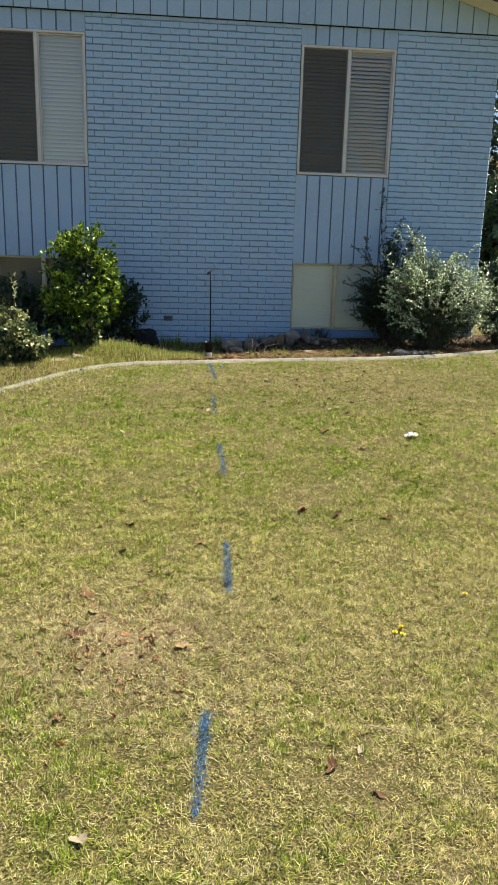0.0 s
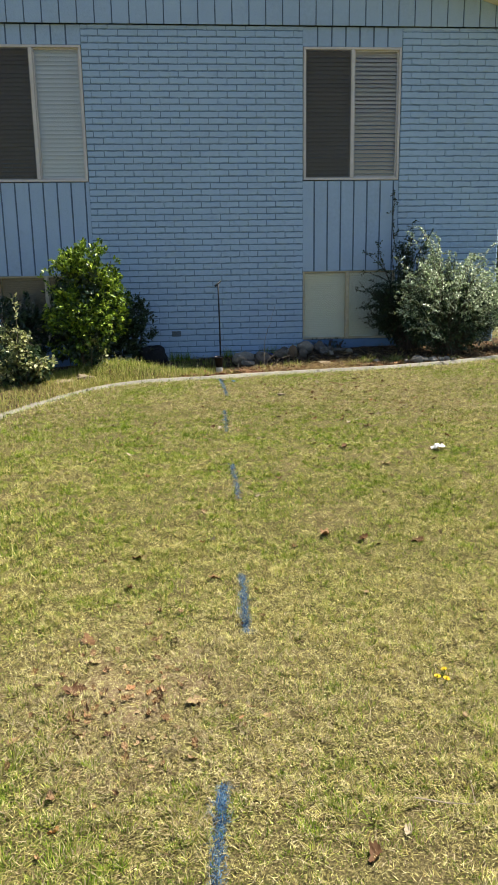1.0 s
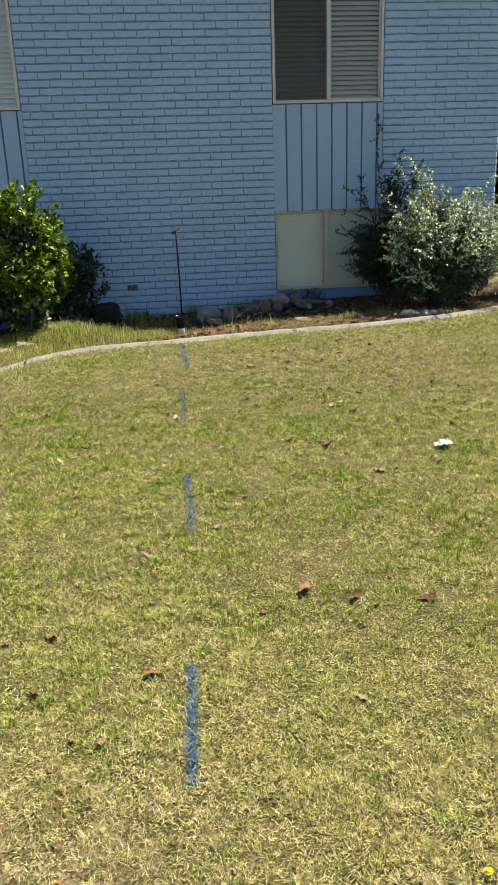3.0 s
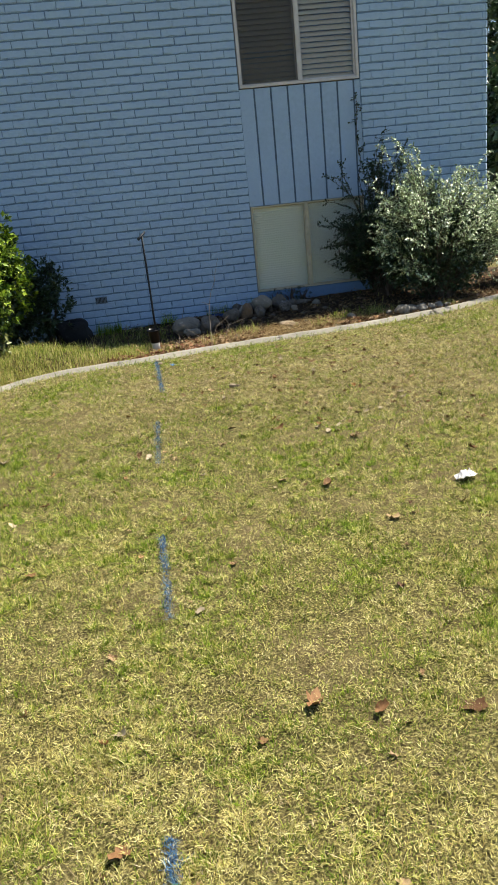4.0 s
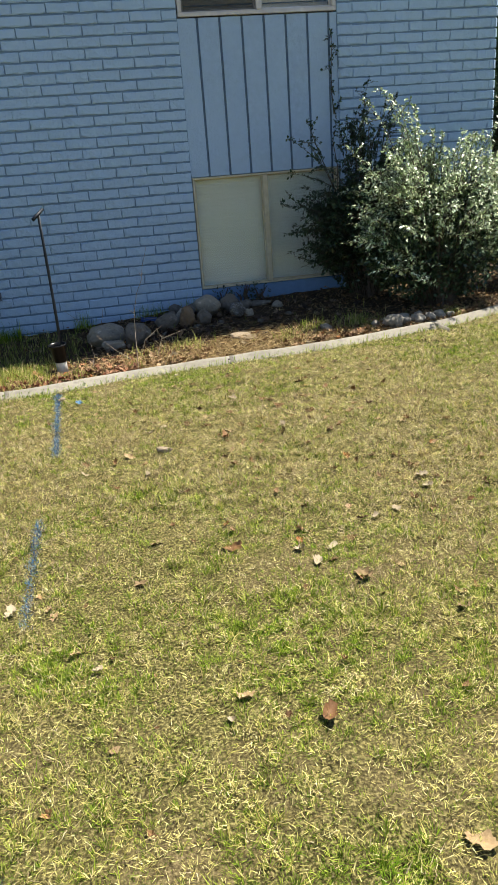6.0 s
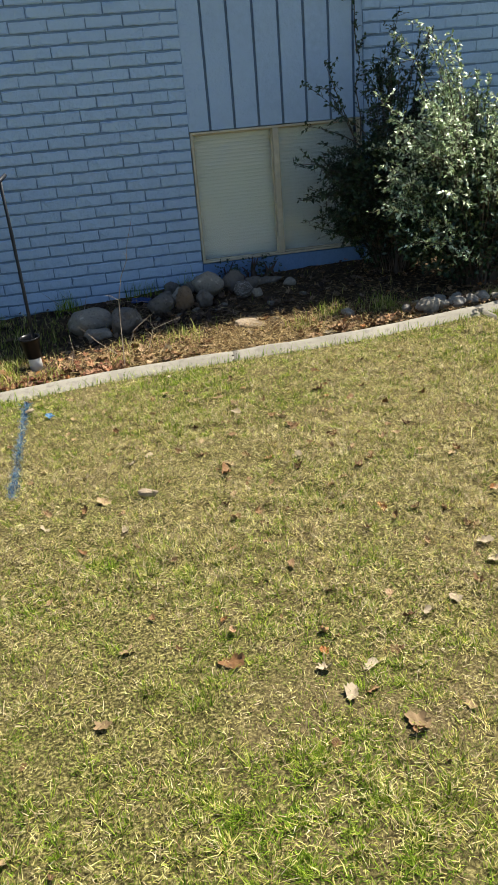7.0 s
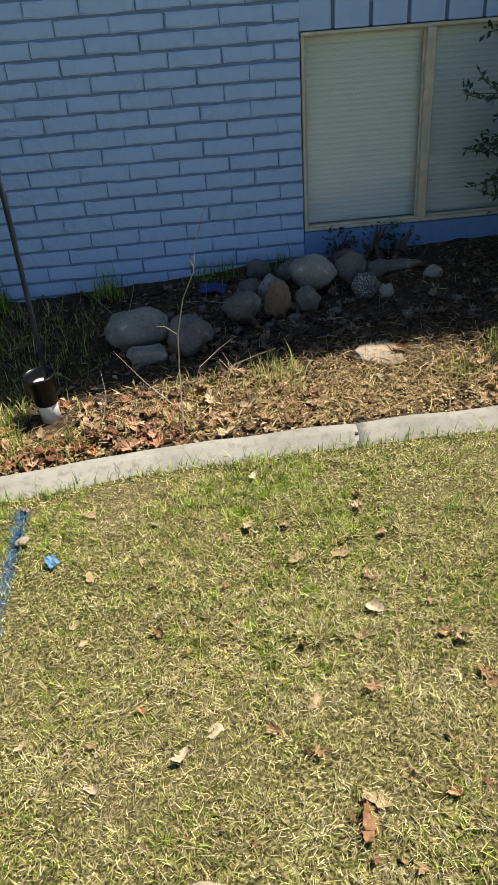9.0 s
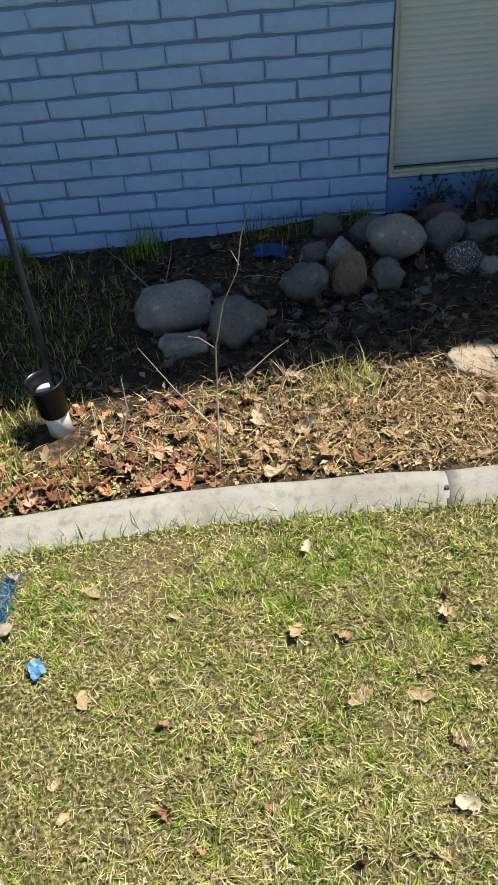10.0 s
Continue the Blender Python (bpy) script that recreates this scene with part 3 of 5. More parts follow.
# ---- windows ----
def frame_bars(x0, x1, z0, z1, w, y0, y1, bevel=0.003):
    bm = bmesh.new()
    box(x0, x1, y0, y1, z0, z0 + w, bm, bevel)
    box(x0, x1, y0, y1, z1 - w, z1, bm, bevel)
    box(x0, x0 + w, y0 + 0.0005, y1, z0 + w, z1 - w, bm, bevel)
    box(x1 - w, x1, y0 + 0.0005, y1, z0 + w, z1 - w, bm, bevel)
    return bm


def window(name, x0, x1, z0, z1, mull, material, label, screened, fw=0.026, sw=0.014):
    w = thing(name, label, "window", kind="structure")
    part("window_frame", frame_bars(x0, x1, z0, z1, fw, 9.0, 9.075), material, w)
    part("mullion", box(mull - 0.019, mull + 0.019, 8.996, 9.07, z0 + fw, z1 - fw, bevel=0.003), material, w)
    for a, b, y in ((x0 + fw, mull - 0.019, 9.03), (mull + 0.019, x1 - fw, 9.045)):
        part("sash", frame_bars(a, b, z0 + fw, z1 - fw, sw, y - 0.012, y + 0.012, 0.002), material, w)
        pane = part("pane", box(a + sw - 0.001, b - sw + 0.001, y - 0.002, y + 0.002, z0 + fw + sw - 0.001, z1 - fw - sw + 0.001), m_glass, w, "clear window glass")
        pane.visible_shadow = False
    if screened:
        part("insect_screen", box(x0 + fw + 0.004, mull - 0.021, 9.0065, 9.0075, z0 + fw + 0.004, z1 - fw - 0.004), m_screen, w, "dark insect screen mesh")
    return w


def blind(x0, x1, z0, z1, pitch, slat, material, label, tilt, wobble):
    b = thing("window_blind", label, "blind", (0, 0, 0), "blinds in the windows")
    part("headrail", box(x0, x1, 9.09, 9.125, z1 - 0.03, z1, bevel=0.003), material, b)
    n = int((z1 - z0 - 0.045) / pitch) + 1
    bm = bmesh.new()
    prev = None
    for k in range(5):
        u = (k / 4 - 0.5) * slat
        sag = 0.10 * slat * (1 - (2 * k / 4 - 1) ** 2)
        row = [bm.verts.new((x, u * math.cos(tilt) - sag * math.sin(tilt), u * math.sin(tilt) + sag * math.cos(tilt))) for x in (x0 + 0.004, x1 - 0.004)]
        if prev:
            bm.faces.new((prev[0], prev[1], row[1], row[0]))
        prev = row
    me = finish(bm, "slat", material)
    for i in range(n):
        ob = new("slat", me)
        ob.parent = b
        ob.location = (0, 9.096, z1 - 0.04 - pitch * i)
        ob.rotation_euler = (random.gauss(0, wobble), 0.0, 0.0)
    bm = bmesh.new()
    for fx in (0.2, 0.8):
        x = x0 + (x1 - x0) * fx
        box(x - 0.0012, x + 0.0012, 9.092, 9.094, z0 + 0.01, z1 - 0.03, bm)
    part("ladder_cord", bm, material, b)
    part("bottom_rail", box(x0 + 0.003, x1 - 0.003, 9.096, 9.12, z0, z0 + 0.018, bevel=0.003), material, b)


window("window_1", 2.003, 3.112, 2.27, 3.668, 2.562, m_alu, "upper sliding window with pale aluminium frame and screen", True)
window("window_2", -1.515, -0.425, 2.27, 3.668, -0.962, m_alu, "upper sliding window with pale aluminium frame and screen", True)
window("window_3", 2.0, 3.10, 0.452, 1.248, 2.535, m_cream, "basement window with worn cream painted frame", False, 0.014, 0.007)
window("window_4", -1.515, -0.43, 0.452, 1.248, -0.97, m_cream, "basement window with worn cream painted frame", False, 0.014, 0.007)
blind(-0.959, -0.45, 2.30, 3.64, 0.044, 0.056, m_blind_reflection, "closed slatted blind whitened to stand in for sky reflected in the upper window", 1.32, 0.01)
for a, b in ((2.05, 2.559), (2.565, 3.085), (-1.49, -0.965)):
    blind(a, b, 2.30, 3.64, 0.044, 0.050, m_blind_dark, "lowered beige slatted blind behind upper window", 0.95, 0.05)
for a, b, material in ((2.022, 2.532, m_blind_pale), (2.538, 3.08, m_blind_pale), (-1.49, -0.973, m_blind_dun), (-0.967, -0.455, m_blind_dun)):
    blind(a, b, 0.461, 1.225, 0.0215, 0.0262, material, "closed cream mini blind behind basement window" if material is m_blind_pale else "closed dull grey mini blind behind basement window", 1.28, 0.004)

vent = thing("wall_vent", "small grey vent set into the brick wall", "vent", (0.492, 9.0, 0.556))
bm = bmesh.new()
for a, b, c, d in ((-0.054, 0.054, 0.023, 0.031), (-0.054, 0.054, -0.031, -0.023), (-0.054, -0.046, -0.023, 0.023), (0.046, 0.054, -0.023, 0.023)):
    box(a, b, -0.007, 0.004, c, d, bm)
part("vent_frame", bm, m_vent, vent)
part("vent_mouth", box(-0.046, 0.046, -0.003, 0.003, -0.023, 0.023), m_black, vent)
for k in range(-3, 4):
    part("slat", box(0.0125 * k - 0.0035, 0.0125 * k + 0.0035, -0.006, -0.0035, -0.023, 0.023), m_vent, vent)


# ---- rocks ----
def rock_mesh(sx, sy, sz, seed, material, rough=0.12, square=0.0):
    bm = bmesh.new()
    bmesh.ops.create_icosphere(bm, subdivisions=4, radius=1.0)
    off = Vector((seed * 3.7, seed * 1.9, seed * 5.1))
    for v in bm.verts:
        c = v.co.copy()
        if square:
            m = max(abs(c.x), abs(c.y), abs(c.z))
            c = c.lerp(c / m * 0.85, square)
        facet = abs(noise.noise(c * 1.9 + off * 1.3))
        d = 1 + rough * (1.7 * noise.noise(c * 1.2 + off) - 0.9 * facet + 0.45 * noise.noise(c * 3.3 + off) + 0.16 * noise.noise(c * 8.0 + off))
        v.co = Vector((c.x * d * sx, c.y * d * sy, c.z * d * sz))
    return finish(bm, "rock", material, True)


def rock(x, y, w, d, h, kind, turn=0.0, sink=0.25, label="", square=0.0, name="rock", lift=0.0, form=0.0):
    ob = new(name, rock_mesh(w / 2, d / 2, h / 2, x * 7 + y + form, m_rocks[kind], 0.14 if w > 0.2 else 0.20, square))
    ob.location = (x, y, on_ground(x, y) + h / 2 - h * sink + lift)
    ob.rotation_euler = (random.uniform(-0.15, 0.15), random.uniform(-0.15, 0.15), turn)
    words = ["pale grey", "dull grey", "warm brown", "black and white speckled", "reddish brown", "tan sandstone", "black"]
    return tagged(ob, label or f"{words[kind]} rounded river rock lying in the garden bed", "rock", "rocks along the house wall")


rock(1.235, 8.42, 0.27, 0.20, 0.15, 0, 0.15, 0.12, "large smooth pale grey rock in the shaded bed", form=4.0)
rock(1.435, 8.28, 0.18, 0.15, 0.16, 1, 0.3, 0.15)
rock(1.27, 8.245, 0.15, 0.09, 0.07, 0, 0.25, 0.15, "flat squared pale stone block in the bed", 0.8, "stone_block")
rock(1.655, 8.46, 0.16, 0.13, 0.13, 1, 0.2, 0.08)
rock(1.795, 8.45, 0.11, 0.09, 0.15, 2, 0.1, 0.05, "upright warm brown river rock in the pile")
rock(1.915, 8.46, 0.10, 0.09, 0.11, 1, 0.0, 0.1)
rock(1.965, 8.62, 0.21, 0.15, 0.14, 0, -0.1, 0.05, "broad pale grey rock in the pile", lift=0.015)
rock(1.768, 8.88, 0.11, 0.09, 0.09, 1)
rock(1.705, 8.68, 0.11, 0.09, 0.09, 1, 0.4)
rock(1.79, 8.64, 0.12, 0.09, 0.10, 0, 0.8)
rock(1.90, 8.79, 0.13, 0.11, 0.12, 1, 0.5)
rock(2.125, 8.65, 0.13, 0.11, 0.14, 1, 0.0, lift=0.02)
rock(2.16, 8.50, 0.12, 0.10, 0.12, 3, 0.2, 0.1, "black and white speckled rock in the pile")
rock(2.25, 8.70, 0.12, 0.09, 0.09, 1, 0.1)
rock(2.24, 8.49, 0.06, 0.055, 0.07, 0)
rock(2.16, 8.84, 0.16, 0.10, 0.10, 4, 0.0)
rock(2.48, 8.62, 0.085, 0.06, 0.06, 0)
rock(2.34, 8.74, 0.24, 0.07, 0.05, 1, 0.05, 0.2, "thin flat grey stone lying along the wall")
rock(2.17, 8.05, 0.36, 0.19, 0.05, 5, 0.1, 0.74, "half buried tan sandstone slab in sunlight", 0.15)
rock(3.02, 7.76, 0.13, 0.10, 0.11, 0, 0.2, 0.15, "pale grey rock at the foot of the shrub")
for a, b, s in ((3.11, 7.80, 0.10), (3.20, 7.79, 0.11), (3.29, 7.80, 0.09), (3.36, 7.83, 0.10), (3.24, 7.88, 0.085), (3.14, 7.89, 0.08), (3.43, 7.81, 0.07), (2.93, 7.84, 0.07), (2.62, 7.90, 0.09)):
    rock(a, b, s, s * 0.8, s * 0.62, 0, a * 9, 0.12, "small whitish cobble beside the shrub", name="cobble")
rock(-1.42, 7.52, 0.55, 0.4, 0.32, 5, 0.2, 0.2, "squared tan sandstone boulder behind the shrub", 0.6, "boulder")
rock(-0.62, 7.55, 0.22, 0.12, 0.07, 5, 0.2, 0.4, "low tan stone edging the grass mound", 0.3)
rock(-0.42, 7.66, 0.20, 0.12, 0.07, 5, 0.5, 0.4, "low tan stone edging the grass mound", 0.3)
rock(0.22, 8.66, 0.34, 0.24, 0.26, 6, 0.0, 0.15, "dark rounded boulder against the brick wall", 0.2, "boulder")
ground_bits = [(1.62, 8.36, 0.045), (1.75, 8.36, 0.04), (1.85, 8.39, 0.05), (1.36, 8.58, 0.05), (1.5, 8.6, 0.045), (2.02, 8.4, 0.05), (1.95, 8.34, 0.035), (2.25, 8.05, 0.03), (2.28, 8.3, 0.05), (2.5, 8.38, 0.05), (1.1, 8.1, 0.035), (2.6, 8.1, 0.04)]
for a, b, s in ground_bits:
    rock(a, b, s, s * 0.85, s * 0.6, 1, a * 5, 0.25, "small grey stone in the bed soil", name="stone")

# ---- rod in its riser ----
rz = 0.245
riser = thing("sprinkler_riser", "white plastic riser pipe with black open cup", "pipe", (0.940, 7.93, rz))


def ring_tube(bm, rows, sides=24):
    """A lathe of (radius, z)."""
    rings = [[bm.verts.new((r * math.cos(2 * math.pi * k / sides), r * math.sin(2 * math.pi * k / sides), z)) for k in range(sides)] for r, z in rows]
    for a, b in zip(rings, rings[1:]):
        for k in range(sides):
            bm.faces.new((a[k], a[(k + 1) % sides], b[(k + 1) % sides], b[k]))
    return bm


part("pipe", ring_tube(bmesh.new(), [(0.0, -0.05), (0.033, -0.05), (0.033, 0.07), (0.03, 0.074), (0.02, 0.074), (0.0, 0.05)]), m_pvc, riser, "white pipe", True)
part("cup", ring_tube(bmesh.new(), [(0.035, 0.048), (0.039, 0.052), (0.049, 0.145), (0.054, 0.149), (0.054, 0.158), (0.050, 0.158), (0.046, 0.14), (0.036, 0.078), (0.0, 0.076)]), m_black, riser, "black open cup", True)
part("cap", ring_tube(bmesh.new(), [(0.0, 0.13), (0.026, 0.13), (0.03, 0.124), (0.03, 0.077)]), m_pvc, riser, "white plug inside the cup", True)
riser.rotation_euler = (0.05, -0.05, 0)

key = thing("valve_key", "tall dark steel rod with a short tee handle", "tool", (0.944, 7.925, rz + 0.13))
top = 1.152 - rz - 0.13
part("shaft", tube(bmesh.new(), [(0.010, 0.0, 0), (0.009, 0.006, top * 0.35), (0.006, 0.012, top * 0.7), (0.002, 0.010, top)], [0.0085] * 4, 10), m_rod, key, "dark steel shaft", True)
part("handle", tube(bmesh.new(), [(-0.028, -0.028, top - 0.022), (0.002, 0.010, top + 0.003), (0.030, 0.042, top + 0.026)], [0.0105, 0.0095, 0.0085], 10), m_rod, key, "bare steel tee handle", True)


# ---- shrubs ----
def lathe_dirs(n):
    return unit(rng.normal(size=(n, 3)))


def rosettes(tips, out, per, size, spread):
    """Leaves round twig tips."""
    n = len(tips) * per
    P = np.repeat(tips, per, 0) + rng.normal(size=(n, 3)) * size * 0.28
    O = np.repeat(out, per, 0)
    D = unit(O + rng.normal(size=(n, 3)) * spread)
    N = unit(O * 0.4 + np.array([0, 0, 0.8]) + rng.normal(size=(n, 3)) * 0.4)
    L = size * rng.uniform(0.65, 1.2, n)
    return leaf_arrays(P, D, N, L, L * rng.uniform(0.42, 0.6, n))


def ball_shrub(name, label, at, r, tips, per, size, material, stems=14, gaps=0.0, bare=1.0, inner=False, ragged=0.22):
    """A dense shrub: stems from the base and rosettes of leaves over an uneven crown."""
    x, y = at
    z = on_ground(x, y)
    s = thing(name, label, "shrub", (x, y, z))
    bm = bmesh.new()
    for k in range(stems):
        a = rng.uniform(0, 2 * math.pi)
        e = Vector((math.cos(a) * r[0] * rng.uniform(0.2, 0.8), math.sin(a) * r[1] * rng.uniform(0.2, 0.8), r[2] * rng.uniform(0.9, 1.7)))
        tube(bm, [(math.cos(a) * 0.05, math.sin(a) * 0.05, -0.03), (e.x * 0.35, e.y * 0.35, e.z * 0.45), tuple(e)], [0.013, 0.009, 0.003], 5)
    part("branchwork", bm, m_stem, s)
    d = lathe_dirs(tips)
    lumps = np.array([noise.noise(Vector(q) * 2.6 + Vector(at).to_3d()) for q in d])
    rad = (rng.uniform(0, 1, tips) ** 0.30) * (1 + ragged * lumps)
    P = d * rad[:, None] * np.array(r) + np.array([0, 0, r[2] * 1.02])
    keep = (P[:, 2] > 0.03) & (rng.random(tips) < bare + (1 - bare) * smooth01((P[:, 2] / r[2] - 0.35) / 0.5))
    if gaps:
        keep &= np.array([noise.noise(Vector(q) * 5.0) for q in P]) > -0.5 + gaps
    v, f = rosettes(P[keep], unit(d[keep] + np.array([0, 0, 0.35])), per, size, 0.75)
    # inner filler takes the dark leaf colour in place of shade inside the crown
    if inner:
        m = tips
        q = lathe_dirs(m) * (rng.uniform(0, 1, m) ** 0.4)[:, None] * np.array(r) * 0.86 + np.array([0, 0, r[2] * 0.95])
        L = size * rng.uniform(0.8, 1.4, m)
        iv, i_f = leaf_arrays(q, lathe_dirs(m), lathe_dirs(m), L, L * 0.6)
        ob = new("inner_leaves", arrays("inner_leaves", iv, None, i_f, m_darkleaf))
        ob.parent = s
        tagged(ob, "inner leaves coloured dark to stand in for shade")
    ob = new("crown", arrays("crown", v, None, f, material))
    ob.parent = s
    return s


ball_shrub("broadleaf_shrub", "rounded evergreen shrub with bright yellow-green leaves by the wall", (-0.43, 8.10), (0.42, 0.36, 0.66), 2300, 10, 0.048, m_broadleaf, 14, 0.40, 0.22, True, 0.34)
# dark-leaved shrub widened under the evergreen, in place of its shaded lower part
ball_shrub("dark_shrub", "dark shrub behind the evergreen, widened to stand for its shaded underside", (-0.38, 8.50), (0.52, 0.26, 0.42), 900, 8, 0.05, m_darkleaf, 10)
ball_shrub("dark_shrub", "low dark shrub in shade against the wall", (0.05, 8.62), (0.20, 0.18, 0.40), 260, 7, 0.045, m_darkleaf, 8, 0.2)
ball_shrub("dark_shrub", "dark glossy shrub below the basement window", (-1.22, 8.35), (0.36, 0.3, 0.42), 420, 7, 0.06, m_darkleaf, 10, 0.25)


def arching_shrub(name, label, base, spread, shoots, size, material, tall, lean=(0, 0), sprays=(), low=0.36):
    """Arching shoots in bunches, with small leaves along them and along their side twigs, over an inner mass darkened
    for shade.
    sprays: lone shoots, (from, to) measured from the base."""
    x, y = base
    z = on_ground(x, y)
    s = thing(name, label, "shrub", (x, y, z))
    bm = bmesh.new()
    LP, LD = [], []
    clumps = [(rng.uniform(0, 2 * math.pi), math.sqrt(rng.uniform(0.05, 1.0)), rng.uniform(0.40, 0.95)) for k in range(max(8, shoots // 6))]
    runs = []
    for k in range(shoots):
        a, reach, h = clumps[k % len(clumps)]
        a, reach = a + rng.normal(0, 0.13), max(0.05, reach + rng.normal(0, 0.06))
        h = tall * (h + rng.normal(0, 0.05)) * (1.05 - 0.5 * reach ** 2)
        if rng.random() < 0.10:
            h, reach = h * 1.35, reach * 1.12
        p0 = np.array([math.cos(a) * 0.12 * rng.random() + lean[0] * 0.1, math.sin(a) * 0.1 * rng.random(), 0.0])
        p2 = np.array([math.cos(a) * spread[0] * reach + lean[0], math.sin(a) * spread[1] * reach + lean[1], h])
        p1 = p0 * 0.4 + p2 * 0.6 * np.array([0.7, 0.7, 1]) + np.array([0, 0, 0.28 * h])
        runs.append((p0, p1, p2, a, 4))
    for p0, p2 in sprays:
        p0, p2 = np.array(p0), np.array(p2)
        runs.append((p0, (p0 + p2) / 2 + np.array([0, 0, 0.06]), p2, math.atan2(p2[1] - p0[1], p2[0] - p0[0]), 2))
    for p0, p1, p2, a, first in runs:
        t = np.linspace(0, 1, 9)[:, None]
        c = (1 - t) ** 2 * p0 + 2 * t * (1 - t) * p1 + t * t * p2 + rng.normal(size=(9, 3)) * 0.008
        tube(bm, [tuple(q) for q in c[::2]], list(np.linspace(0.005, 0.0012, 5)), 3)
        ways = [c[first:]]
        for j in range(rng.integers(3, 7)):
            i = rng.integers(first, 9)
            o = unit(rng.normal(size=3) * np.array([1, 1, 0.6]) + np.array([math.cos(a) * 0.5, math.sin(a) * 0.5, 0.35]))
            l = rng.uniform(0.05, 0.14)
            b = c[i] + np.linspace(0, 1, 4)[:, None] * o * l
            b[:, 2] -= np.linspace(0, 1, 4) ** 2 * 0.03
            tube(bm, [tuple(q) for q in b[::3]], [0.0022, 0.001], 3)
            ways.append(b)
        for wv in ways:
            seg = np.linalg.norm(np.diff(wv, axis=0), axis=1).sum()
            n = max(4, int(seg / (size * 0.32)))
            u = np.sort(rng.uniform(0, len(wv) - 1.001, n))
            i = u.astype(int)
            fr_ = (u - i)[:, None]
            LP.append(wv[i] * (1 - fr_) + wv[i + 1] * fr_)
            LD.append(unit(wv[i + 1] - wv[i]))
    part("branchwork", bm, m_stem, s)
    # inner mass in the dark leaf colour: shade between the shoots is coloured in
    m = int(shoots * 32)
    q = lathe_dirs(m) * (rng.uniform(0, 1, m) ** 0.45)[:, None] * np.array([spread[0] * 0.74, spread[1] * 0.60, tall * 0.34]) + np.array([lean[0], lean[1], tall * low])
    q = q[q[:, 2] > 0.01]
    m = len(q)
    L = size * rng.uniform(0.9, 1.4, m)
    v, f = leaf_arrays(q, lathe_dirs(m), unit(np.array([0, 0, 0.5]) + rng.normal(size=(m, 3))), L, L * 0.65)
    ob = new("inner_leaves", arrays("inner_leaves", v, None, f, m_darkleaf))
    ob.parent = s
    tagged(ob, "inner leaves coloured dark to stand in for shade")
    P, A = np.concatenate(LP), np.concatenate(LD)
    keep = P[:, 2] > 0.02
    P, A = P[keep], A[keep]
    n = len(P)
    D = unit(A * 0.7 + rng.normal(size=(n, 3)) * 0.7)
    N = unit(np.array([0.25, -0.25, 0.9]) + rng.normal(size=(n, 3)) * 0.45)
    L = size * rng.uniform(0.6, 1.25, n)
    v, f = leaf_arrays(P, D, N, L, L * rng.uniform(0.42, 0.62, n))
    ob = new("crown", arrays("crown", v, None, f, material))
    ob.parent = s
    return s


arching_shrub("rose_shrub", "low dull green leafy shrub with loose shoots beside a boulder", (-0.98, 7.38), (0.38, 0.30), 46, 0.048, m_roseleaf, 0.66, low=0.30)
arching_shrub("sapling", "small pale-leaved seedling standing before the evergreen shrub", (-0.36, 7.86), (0.10, 0.07), 5, 0.045, m_roseleaf, 0.36)
for a, b_, s_ in ((2.14, 8.94, 0.08), (2.30, 8.93, 0.10), (2.42, 8.92, 0.07)):
    ball_shrub("weed", "small dark weed at the foot of the wall", (a, b_), (s_, 0.05, s_ * 0.9), 26, 4, 0.024, m_darkleaf, 5)
arching_shrub("arching_shrub", "grey-green small-leaved shrub with arching shoots by the wall", (3.48, 8.12), (0.74, 0.37), 430, 0.026, m_smallleaf, 1.20)
arching_shrub("arching_shrub", "grey-green small-leaved shrub at the house corner", (4.50, 8.42), (0.50, 0.42), 220, 0.026, m_smallleaf, 1.10)
# shaded side of the same shrub: its shade is put into darker leaves
arching_shrub("wall_shrub", "shoots climbing the wall behind the shrub, leaves coloured dark for shade", (3.16, 8.60), (0.46, 0.24), 240, 0.028, m_darkleaf, 1.28, low=0.34,
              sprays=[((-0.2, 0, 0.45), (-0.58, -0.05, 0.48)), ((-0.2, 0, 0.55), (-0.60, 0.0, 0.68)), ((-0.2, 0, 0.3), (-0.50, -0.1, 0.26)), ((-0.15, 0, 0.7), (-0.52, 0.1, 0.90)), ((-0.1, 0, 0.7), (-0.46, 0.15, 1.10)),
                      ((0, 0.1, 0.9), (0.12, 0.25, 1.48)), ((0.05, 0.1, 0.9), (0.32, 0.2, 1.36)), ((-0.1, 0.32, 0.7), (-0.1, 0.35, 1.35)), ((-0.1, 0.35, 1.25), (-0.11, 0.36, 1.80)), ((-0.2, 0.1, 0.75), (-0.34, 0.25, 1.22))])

# ---- beyond the corner of the house ----
for a, b, h in ((5.75, 12.0, 1.2), (6.6, 12.6, 1.1), (8.7, 16.0, 1.7), (7.4, 17.5, 1.8), (10.0, 19.0, 2.0)):
    ball_shrub("bank_shrub", "dark shrub on the bank behind the house", (a, b), (h * 0.85, h * 0.8, h * 0.85), 520, 6, 0.16, m_darkleaf, 6)
for a, b, w in ((6.15, 11.3, 0.5), (5.5, 11.0, 0.4), (7.9, 13.6, 0.9), (8.4, 14.6, 1.1)):
    rock(a, b, w, w * 0.7, w * 0.55, 5, a, 0.25, "tan boulder on the bank behind the house", 0.3, "boulder")


